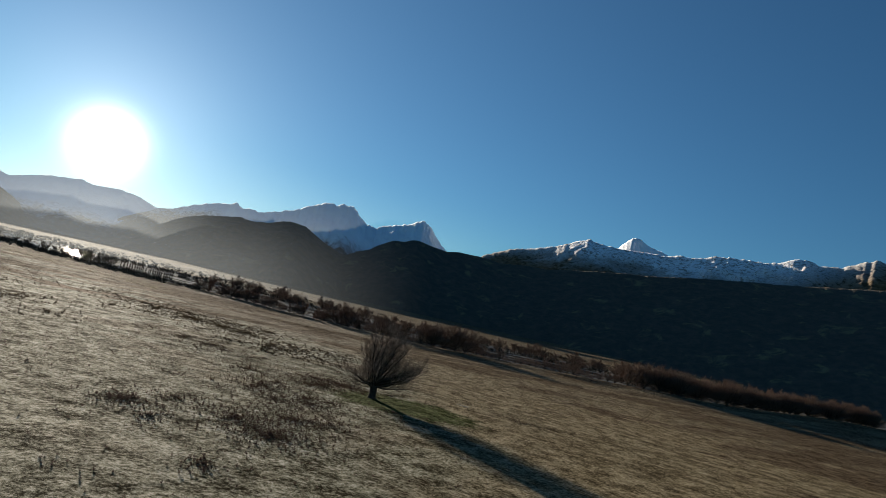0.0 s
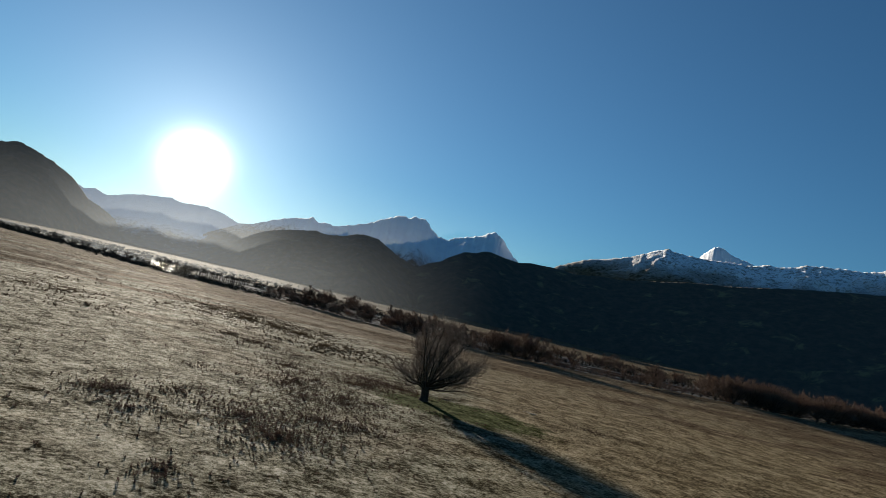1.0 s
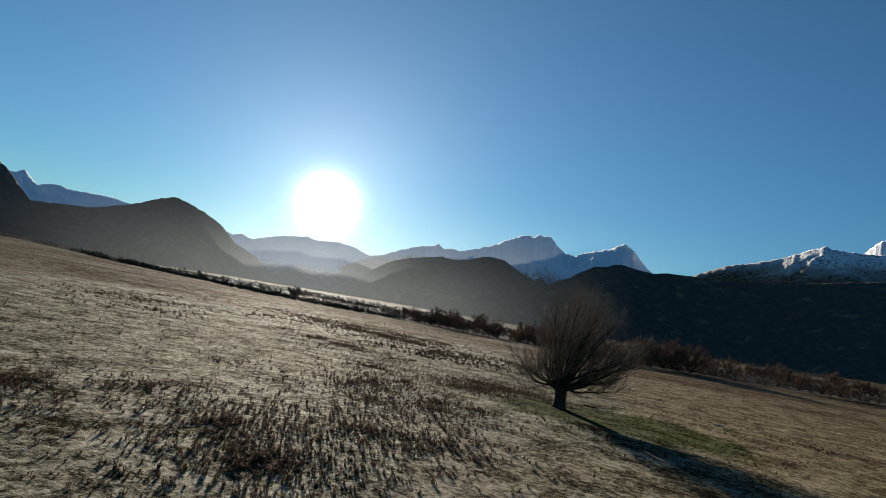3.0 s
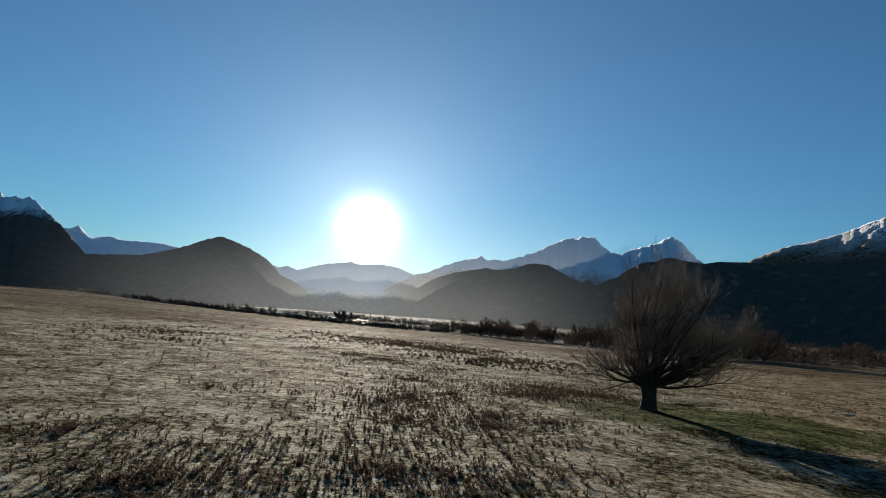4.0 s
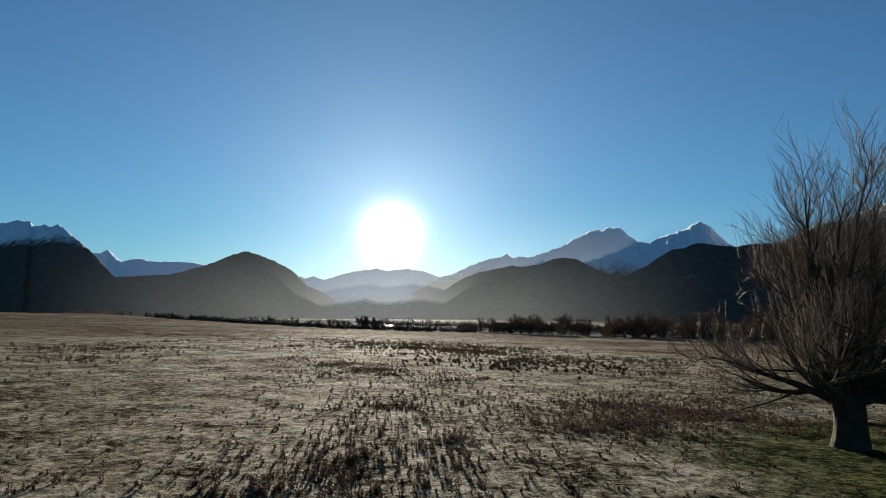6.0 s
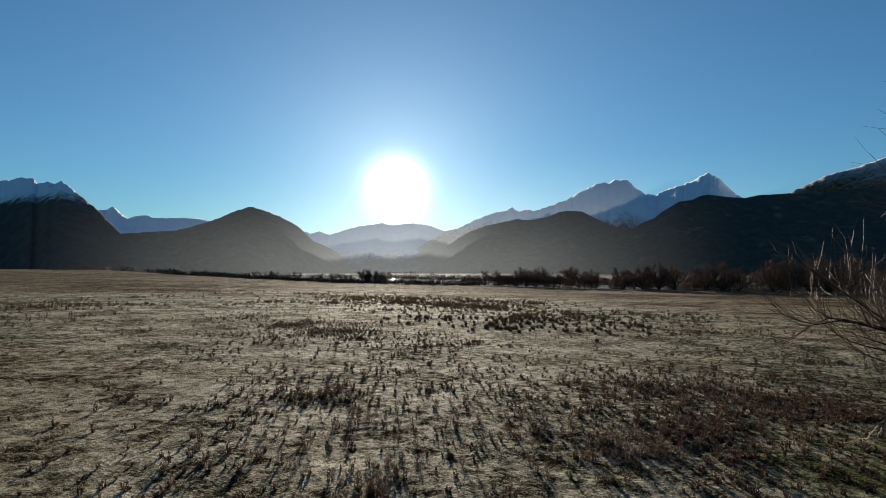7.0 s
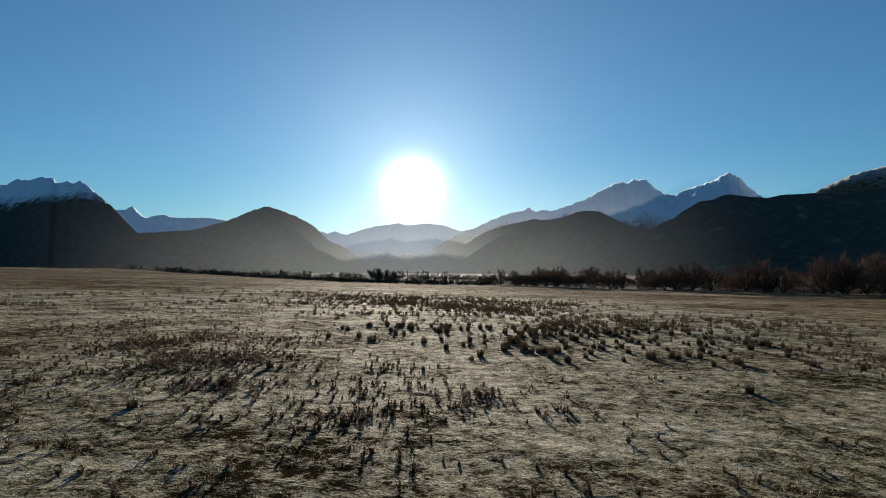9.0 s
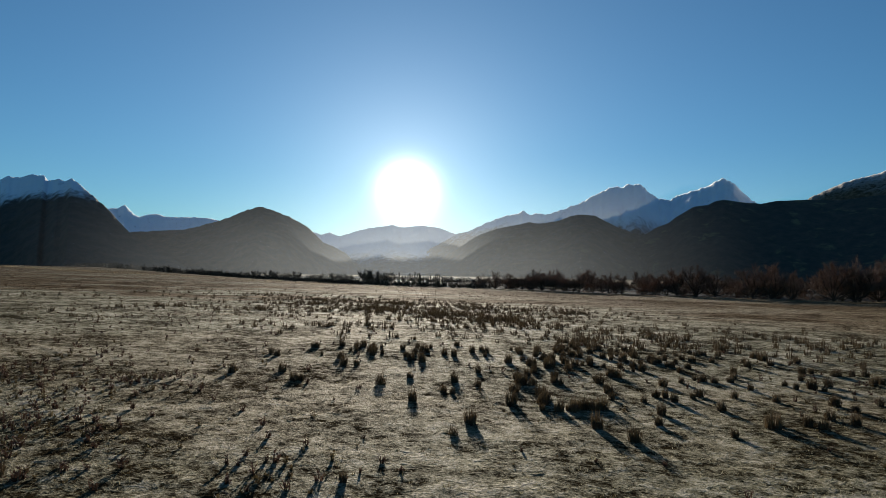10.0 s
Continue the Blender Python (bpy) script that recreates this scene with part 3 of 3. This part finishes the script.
def poplar_meshes(seed):
    """Slim upright bare poplar."""
    rng = random.Random(seed)
    trunk, crown, limbs = Tubes(), Tubes(), Tubes()
    line = bend(rng, Vector((0, 0, -0.2)), Vector((0, 0, 1)), 8.0, 8, 0.02, 0.0)
    trunk.add(line, [0.09 * (1 - 0.9 * k / 8) for k in range(9)], 6)
    for k in range(90):
        f = 0.06 + 0.9 * k / 90
        base = line[int(f * 8)].lerp(line[min(8, int(f * 8) + 1)], f * 8 - int(f * 8))
        az = rng.uniform(0, 6.283)
        b2 = bend(rng, base, Vector((math.cos(az), math.sin(az), 1.4)), rng.uniform(0.9, 2.0) * (1.2 - 0.6 * f), 4, 0.08, 0.22)
        limbs.add(b2, [0.045, 0.036, 0.028, 0.02, 0.01], 3)
        for m in range(9):
            crown.add(bend(rng, b2[1 + m % 3], Vector((rng.gauss(0, 0.5), rng.gauss(0, 0.5), 1)), rng.uniform(0.4, 0.8), 2, 0.1, 0.2), [0.022, 0.018, 0.01], 3)
    return trunk.mesh("trunk", BARK), [], crown.mesh("crown", DARK_TWIG, False), limbs.mesh("branchwork", BARK)


def row_of(name, label, forms, spots, group, seed, category="tree"):
    rng = random.Random(seed)
    first = {}
    for x, y, h in spots:
        k = rng.randrange(len(forms))
        s = h / max(v.co.z for v in forms[k][2].vertices)
        m = pose(x, y, ground_z(x, y), 0, 0, rng.uniform(0, 360)) @ Matrix.Diagonal((s, s, s, 1))
        if k in first:
            ob = copy_thing(first[k], pose(0, 0, 0))
            ob.matrix_basis = m
        else:
            first[k] = ob = put_tree(name, label, forms[k], x, y, s, 0, group, category)
            ob.matrix_basis = m


VIEW = (-20.8, 76.8)


def on_bank(az, back=4.0):
    """The spot before the bank that lies in this direction from the meadow."""
    d, ca, sa = 60.0, math.cos(radians(az)), math.sin(radians(az))
    while VIEW[1] + ca * d < bank_y(VIEW[0] - sa * d) - back and d < 1500:
        d += 1.0
    return VIEW[0] - sa * d, VIEW[1] + ca * d


# single willows on the near bank
rng = random.Random(77)
row_of("bank_willow", "bare red-brown willow on the river bank", BANK, [(*on_bank(az), h) for az, h in ((28.3, 7.5), (27.2, 8.2), (24.9, 7.0), (24.1, 6.4), (22.3, 6.0), (20.2, 6.6), (17.8, 5.5), (12.6, 9.5), (11.2, 11.0), (9.8, 9.6), (7.2, 11.5), (5.9, 11.5), (4.6, 9.0), (1.9, 12.5), (0.6, 13.5), (-0.8, 13.0), (-2.2, 13.5), (-3.4, 13.0))], "willows on the river bank", 5)
row_of("bank_willow", "bare red-brown willow on the river bank", BANK, [(x, bank_y(x) - 3 + rng.uniform(-2, 14), rng.uniform(4.0, 8.0)) for x in range(-150, 76, 4)], "willows on the river bank", 6)
row_of("thicket_willow", "dense red-brown willow in a river thicket", BANK, [(84 + 2.4 * k + rng.uniform(-3, 3), bank_y(84 + 2.4 * k) - 2 + rng.uniform(-3, 26), rng.uniform(12.0, 17.0)) for k in range(94)], "willow thicket", 7)
row_of("far_bank_willow", "bare brown willow on the far river bank", BANK, [(x + rng.uniform(-4, 4), bank_y(x) + rng.uniform(120, 185), rng.uniform(7.0, 13.0)) for x in range(-230, 400, 7)], "willows on the far bank", 8)
row_of("poplar", "slim bare poplar by the river", [poplar_meshes(3), poplar_meshes(4)], [(*on_bank(35.6 - 0.2 * k + rng.uniform(-0.06, 0.06), 6.0), rng.uniform(5.0, 7.6)) for k in range(24)], "poplars by the river", 9)
row_of("scrub_tree", "dark round leafless scrub tree by the river", SCRUB, [(*on_bank(az), h) for az, h in ((43.2, 5.5), (42.4, 6.0), (41.3, 6.5), (40.5, 6.2), (39.9, 5.5), (38.6, 8.5), (38.0, 8.8), (37.3, 7.5), (36.5, 7.5))], "scrub trees by the river", 10)
row_of("scrub_tree", "dark round leafless scrub tree by the river", SCRUB, [(*on_bank(44.5 + 0.8 * k + rng.uniform(-0.3, 0.3), 8.0), rng.uniform(6, 10)) for k in range(18)], "scrub trees by the river", 11)


# ---- meadow plants ----
class Blades:
    """Collects thin tapering leaves and stems into one mesh."""

    def __init__(self):
        self.v, self.f = [], []

    def stem(self, base, tip, width, turn, lean=0.5):
        b0 = len(self.v)
        u = Vector((math.cos(turn), math.sin(turn), 0)) * width
        mid = base.lerp(tip, 0.55) + Vector((0, 0, (tip.z - base.z) * 0.06))
        self.v += [base - u, base + u, mid + u * 0.8, mid - u * 0.8, tip]
        self.f += [(b0, b0 + 1, b0 + 2, b0 + 3), (b0 + 3, b0 + 2, b0 + 4)]

    def rush(self, rng, x, y, z, h, n, wide=0.017):
        r = h * rng.uniform(0.24, 0.36)
        for _ in range(n):
            a, d = rng.uniform(0, 6.283), r * math.sqrt(rng.random())
            o = Vector((x + math.cos(a) * d, y + math.sin(a) * d, z - 0.03))
            hh = h * rng.uniform(0.3, 1.05) * (1.12 - 0.55 * d / r)
            tip = o + Vector((math.cos(a) * hh * rng.gauss(0.12, 0.16), math.sin(a) * hh * rng.gauss(0.12, 0.16), hh))
            self.stem(o, tip, h * wide + 0.003, rng.uniform(0, 6.283))

    def weed(self, rng, x, y, z, h, n):
        for _ in range(n):
            a, d = rng.uniform(0, 6.283), h * 0.22 * math.sqrt(rng.random())
            o = Vector((x + math.cos(a) * d, y + math.sin(a) * d, z - 0.03))
            hh = h * rng.uniform(0.4, 1.0)
            tip = o + Vector((rng.gauss(0, 0.2) * hh, rng.gauss(0, 0.2) * hh, hh))
            self.stem(o, tip, 0.006 + h * 0.008, rng.uniform(0, 6.283))
            for _ in range(3):
                c = o.lerp(tip, rng.uniform(0.25, 1.0))
                t2 = c + Vector((rng.gauss(0, 0.10), rng.gauss(0, 0.10), rng.uniform(-0.02, 0.11))) * (h / 0.5)
                self.stem(c, t2, 0.012 + h * 0.014, rng.uniform(0, 6.283))
        for _ in range(3):
            a = rng.uniform(0, 6.283)
            o = Vector((x, y, z))
            self.stem(o, o + Vector((math.cos(a) * h * 0.35, math.sin(a) * h * 0.35, rng.uniform(0.02, 0.10))), 0.015 + h * 0.02, a + 1.57)

    def bush(self, rng, x, y, z, h, n):
        for _ in range(n):
            a, e = rng.uniform(0, 6.283), rng.uniform(0.1, 1.5)
            d = h * rng.uniform(0.1, 0.75)
            o = Vector((x + math.cos(a) * math.cos(e) * d, y + math.sin(a) * math.cos(e) * d, z + math.sin(e) * d * 0.8))
            tip = o + Vector((math.cos(a) * h * 0.2, math.sin(a) * h * 0.2, h * rng.uniform(0.15, 0.35)))
            self.stem(o, tip, h * 0.05, rng.uniform(0, 6.283))

    def mesh(self, name, mat):
        return mesh_from(name, self.v, self.f, mat)


def scatter(rng, blobs):
    for x, y, rx, ry, n in blobs:
        for _ in range(n):
            a, d = rng.uniform(0, 6.283), abs(rng.gauss(0, 0.85))
            u, v = math.cos(a) * d * rx, math.sin(a) * d * ry
            yield x + u * 0.9 - v * 0.44, y + u * 0.44 + v * 0.9


RUSHES = [(-82, 146.6, 10.4, 11, 198), (-71.7, 148.5, 10.1, 11, 264), (-60.4, 147.9, 8.7, 11, 264), (-51.5, 148.5, 7.5, 11, 176), (-97.2, 152.1, 9.9, 11, 110), (-74.5, 94.6, 5.4, 11, 132), (-61.3, 84.4, 3.9, 7.7, 66), (-78.7, 90.8, 3.9, 10.6, 55), (-38.1, 111.2, 7.4, 11, 88), (-64.7, 133.1, 7.9, 10.2, 132), (-49.8, 130.3, 7.1, 11, 154), (-35.1, 113.4, 5.4, 11, 110), (-30.3, 126.3, 6.3, 11, 77), (-75.5, 139.8, 3.9, 11, 132), (-65.8, 138.5, 4.3, 11, 242), (-56.4, 133.3, 3.8, 11, 242), (-49.6, 131.9, 3.4, 11, 176), (-39.8, 118.7, 2.8, 8.2, 75), (-37.7, 124.5, 3.3, 10.3, 88)]
RUSHES += [(-33.8, 120.7, 3.3, 8.1, 58), (-31.9, 132, 4.9, 10.7, 64), (-28.4, 113.3, 2.5, 5.1, 22), (-74.6, 120.7, 2.8, 9.5, 58), (-95.4, 116.9, 3.6, 12.9, 48), (-67.6, 124.6, 3.8, 8.1, 48), (-35.6, 104.2, 1.4, 2.4, 11), (-43.9, 108.8, 2.2, 5.8, 38), (-30.6, 105.8, 2.4, 2.6, 13), (-52.4, 115.7, 4.2, 8.9, 48), (-26.7, 129.1, 3.4, 9.2, 32)]
WEEDS = [(-25.1, 45, 1.8, 2.7, 102), (-21.3, 42.5, 1.8, 4.1, 102), (-23.5, 50.6, 2.4, 2.5, 85), (-17.7, 48.8, 3, 5.2, 289), (-13.7, 45.8, 3.4, 4.7, 442), (-14.4, 53.5, 3.8, 5.4, 340), (-15.9, 63.6, 4, 6.1, 238), (-19.2, 62, 4, 6, 187), (-21.7, 86.1, 6.4, 6.6, 255), (-23.8, 110.7, 6.6, 9.4, 187), (-28.9, 78.4, 8, 10.5, 153), (-13.9, 35, 1, 1.7, 27), (-11.4, 55, 4.2, 4.2, 136), (-8.2, 72.4, 4.8, 6.8, 119), (-25.5, 45.8, 2.2, 2.5, 119), (-13.9, 35.1, 1, 1, 24)]
WEEDS += [(-16.3, 85, 4.8, 6.9, 264), (-19.1, 81, 2.8, 5.7, 150), (-20.5, 78.3, 2, 5.1, 103), (-17.2, 66.7, 2, 2, 103), (-14.6, 67.5, 2, 1.5, 69), (-23.1, 69.4, 2.2, 6.8, 172), (-22.7, 66, 2, 3.8, 80), (-22.5, 73.3, 2.6, 6.4, 126), (-28.2, 78.7, 3.4, 5.8, 103), (-63.8, 111.5, 8.6, 12.6, 92), (-80, 101.3, 12.2, 14, 90), (-80, 91.7, 8.6, 14, 57), (-30.4, 62, 1.6, 2, 16), (-26.5, 64, 2.8, 4.5, 30)]
WEEDS += [(-18.2, 86.1, 4.4, 6.3, 264), (-19.4, 79.6, 3, 3.9, 150), (-16.1, 97.4, 3.4, 3.4, 69), (-45.9, 95.8, 2.2, 6, 172), (-40.4, 94.5, 2, 3.8, 138), (-41.3, 92.9, 1.4, 3.8, 103), (-37.6, 92, 1.4, 2.1, 69), (-52.9, 98.1, 2.6, 4.9, 69), (-44, 99.7, 2.4, 5.6, 46), (-32.1, 94.7, 1, 1.4, 21), (-33.2, 92.8, 1, 1.2, 14), (-36.1, 96.5, 1, 1.7, 16), (-29.9, 94.4, 1, 0.8, 9), (-34.8, 93.4, 1, 1.4, 14), (-31.9, 93.4, 1, 0.8, 9), (-32.9, 91, 1.2, 1.8, 34), (-46.3, 94.6, 1.6, 3.3, 46), (-40.3, 88, 1.4, 8.4, 46)]
WEEDS += [(-139, 107, 26, 9, 243), (8, 92, 10, 7, 118), (22, 125, 20, 12, 150), (-80, 101, 12, 5, 200)]


def build_meadow_plants():
    rng = random.Random(21)
    forms = []
    for k in range(5):
        b = Blades()
        b.rush(rng, 0, 0, 0, 1.0, 190, 0.0095)
        forms.append(b.mesh("rush_clump", RUSH))
    far = Blades()
    spots = sorted(scatter(rng, RUSHES), key=lambda p: math.hypot(p[0] + 31, p[1] - 100))
    for i, (x, y) in enumerate(spots):
        h = rng.uniform(0.22, 0.46)
        z = ground_z(x, y)
        if i < 280:
            ob = tagged(new("rush_clump", forms[rng.randrange(5)]), "dark spiky rush clump in frosted grass", "rush", "rush clumps in the meadow")
            w = h * rng.uniform(0.8, 1.25)
            ob.matrix_basis = pose(x, y, z, 0, 0, rng.uniform(0, 360)) @ Matrix.Diagonal((w, w, h, 1))
        else:
            far.rush(rng, x, y, z, h * 1.25, 22, 0.022)
    tagged(new("rushes", far.mesh("rushes", RUSH)), "beds of dark rushes across the meadow", "rushes", kind="stuff")
    forms = []
    for k in range(5):
        b = Blades()
        b.weed(rng, 0, 0, 0, 1.0, 12)
        forms.append(b.mesh("weed_clump", WEED))
    far = Blades()
    spots = list(scatter(rng, WEEDS))
    spots += [(rng.uniform(-65, 5), rng.uniform(26, 125)) for _ in range(1500)]
    spots.sort(key=lambda p: math.hypot((p[0] + 23), (p[1] - 77)))
    for i, (x, y) in enumerate(spots):
        if math.hypot(x - TREE[0] - 3.0, (y - TREE[1] + 2.0) * 1.5) < 6.0:
            continue
        h = rng.uniform(0.09, 0.31) * (0.8 if y > 88 and x < -24 else 1.0)
        z = ground_z(x, y)
        if i < 280:
            ob = tagged(new("weed_clump", forms[rng.randrange(5)]), "dry rust-brown dock stalks in frosted grass", "weed", "dry weed clumps in the meadow")
            w = h * rng.uniform(0.8, 1.3)
            ob.matrix_basis = pose(x, y, z, 0, 0, rng.uniform(0, 360)) @ Matrix.Diagonal((w, w, h, 1))
        else:
            far.weed(rng, x, y, z, h, 8)
    tagged(new("dry_weeds", far.mesh("dry_weeds", WEED)), "patches of dry rust-brown weeds", "weeds", kind="stuff")


build_meadow_plants()

GRASS = plain("frosted_grass_blades", [(0.3, (0.14, 0.125, 0.06)), (0.5, (0.30, 0.27, 0.16)), (0.68, (0.50, 0.47, 0.37))], 0.5, 0.85, 0.2, 0.01, 0.35)


def build_grass():
    rng = random.Random(4)
    b = Blades()
    n = 0
    while n < 75000:
        u = rng.random()
        x, y = rng.uniform(-62, 4), rng.uniform(24, 118)
        near = min(math.hypot(x + 31, y - 96), math.hypot(x + 22, y - 76), math.hypot(x + 15, y - 55))
        if u > 1.25 - near / 26:
            continue
        if math.hypot(x - TREE[0] - 3.0, (y - TREE[1] + 2.0) * 1.5) < 7.0:
            continue
        z = ground_z(x, y)
        h = rng.uniform(0.02, 0.05)
        for _ in range(4):
            a = rng.uniform(0, 6.283)
            o = Vector((x + rng.gauss(0, 0.05), y + rng.gauss(0, 0.05), z - 0.02))
            tip = o + Vector((math.cos(a) * h * rng.uniform(0.2, 1.0), math.sin(a) * h * rng.uniform(0.2, 1.0), h))
            b0 = len(b.v)
            w = Vector((math.sin(a), -math.cos(a), 0)) * rng.uniform(0.003, 0.009)
            b.v += [o - w, o + w, tip]
            b.f.append((b0, b0 + 1, b0 + 2))
        n += 1
    tagged(new("grass", b.mesh("grass", GRASS)), "short frosted straw-coloured grass tufts", "grass", kind="stuff")


build_grass()

PALE = plain("pale_tussock", [(0.3, (0.16, 0.125, 0.07)), (0.6, (0.34, 0.28, 0.18))], 0.6, 0.9, 0.2, 0.02, 0.3)


def build_tussock_row():
    """Pale tussocks along the far western edge of the meadow."""
    rng = random.Random(8)
    b = Blades()
    for k in range(900):
        f = k / 900
        x = -560 + 440 * f
        y = 300 - 0.2 * (x + 560) + rng.gauss(0, 4) + 14 * f
        b.rush(rng, x, y, ground_z(x, y), rng.uniform(0.35, 0.95), 12)
    tagged(new("tussocks", b.mesh("tussocks", PALE)), "row of pale frosted tussocks along the far meadow edge", "tussocks", kind="stuff")


build_tussock_row()
DEADWOOD = plain("bleached_wood", [(0.3, (0.22, 0.19, 0.15)), (0.6, (0.5, 0.46, 0.4))], 5.0, 0.8)


def dead_branch(x, y, length, turn, seed, label, mat):
    rng = random.Random(seed)
    t = Tubes()
    line = bend(rng, Vector((0, 0, 0.05)), Vector((1, 0, 0.06)), length, 6, 0.12, 0.0)
    r = length * 0.03
    t.add(line, [r * (1 - 0.12 * k) for k in range(7)], 6)
    for k in (2, 3, 4):
        t.add(bend(rng, line[k], Vector((1, rng.choice((-0.9, 0.9)), 0.3)), length * 0.35, 3, 0.1, -0.03), [r * 0.5, r * 0.4, r * 0.3, r * 0.12], 5)
    ob = tagged(new("fallen_branch", t.mesh("fallen_branch", mat)), label, "branch")
    ob.matrix_basis = pose(x, y, ground_z(x, y) + 0.02, 0, 0, turn)


dead_branch(0.0, 95.0, 2.4, 160, 3, "bleached fallen branch lying on the grass", DEADWOOD)
dead_branch(-13.2, 88.0, 1.7, 150, 4, "pale fallen branch near the willow trunk", DEADWOOD)
dead_branch(-11.4, 86.5, 2.6, 5, 6, "dark fallen branch near the willow trunk", BARK)
dead_branch(56.0, 318.0, 4.5, 20, 5, "dark log on the meadow near the river", BARK)


TURF = plain("dark_turf_clumps", [(0.3, (0.04, 0.03, 0.014)), (0.5, (0.095, 0.07, 0.034)), (0.68, (0.2, 0.16, 0.085))], 0.4, 0.9, 0.2, 0.01, 0.2)


def build_turf():
    """Low matted clumps of dead grass and dock leaves."""
    rng = random.Random(14)
    b = Blades()
    for k in range(40000):
        x, y = (rng.uniform(-58, 2), rng.uniform(36, 120)) if k % 3 else (rng.uniform(-46, -12), rng.uniform(62, 108))
        if noise.noise(Vector((x * 0.12, y * 0.12, 4.0))) < rng.uniform(-0.6, 0.45):
            continue
        if math.hypot(x - TREE[0] - 3.0, (y - TREE[1] + 2.0) * 1.5) < 6.0:
            continue
        b.rush(rng, x, y, ground_z(x, y), rng.uniform(0.03, 0.10), 6, 0.05)
    for x, y in scatter(rng, WEEDS):
        if math.hypot(x - TREE[0] - 3.0, (y - TREE[1] + 2.0) * 1.5) > 6.0:
            b.weed(rng, x, y, ground_z(x, y), rng.uniform(0.07, 0.20), 6)
    tagged(new("turf", b.mesh("turf", TURF)), "low matted clumps of dead brown grass", "grass", kind="stuff")


build_turf()


def build_far_scrub():
    """Dark leafless scrub on the river flats and at the foot of the hills."""
    rng = random.Random(19)
    b = Blades()
    for _ in range(1500):
        x = rng.uniform(-760, 420)
        y = bank_y(x) + abs(rng.gauss(0, 1)) * 110 + 118
        b.bush(rng, x, y, ground_z(x, y), rng.uniform(2.0, 5.5), 26)
    for _ in range(700):
        x = rng.uniform(-900, -420)
        y = 420 - 0.35 * (x + 420) + rng.gauss(0, 30)
        b.bush(rng, x, y, ground_z(x, y), rng.uniform(3.0, 8.0), 26)
    for _ in range(1500):
        x = rng.uniform(-900, -150)
        y = bank_y(x) + rng.gauss(0, 14) - 12
        b.bush(rng, x, y, ground_z(x, y), rng.uniform(1.5, 4.0), 26)
    tagged(new("far_scrub", b.mesh("far_scrub", DARK_TWIG)), "dark leafless scrub beyond the river", "scrub", kind="stuff")


build_far_scrub()


def build_pasture_weeds():
    """Low dead weeds over the brown pasture west of the frosted flat."""
    rng = random.Random(23)
    b = Blades()
    for _ in range(9000):
        x, y = rng.uniform(-380, -50), rng.uniform(95, 320)
        if y > bank_y(x) - 12 or noise.noise(Vector((x * 0.018, y * 0.05, 9.0))) < rng.uniform(-0.25, 0.3):
            continue
        b.bush(rng, x, y, ground_z(x, y), rng.uniform(0.2, 0.5), 9)
    for _ in range(11000):
        x, y = rng.uniform(-8, 170), rng.uniform(52, 330)
        if y > bank_y(x) - 8 or noise.noise(Vector((x * 0.05, y * 0.05, 11.0))) < rng.uniform(-0.5, 0.4):
            continue
        if math.hypot(x - TREE[0] - 3.0, (y - TREE[1] + 2.0) * 1.5) < 8.0:
            continue
        b.bush(rng, x, y, ground_z(x, y), rng.uniform(0.1, 0.26) * (1 + max(0.0, y - 80) / 150), 6)
    tagged(new("pasture_weeds", b.mesh("pasture_weeds", WEED)), "low dead brown weeds over the far pasture", "weeds", kind="stuff")


build_pasture_weeds()
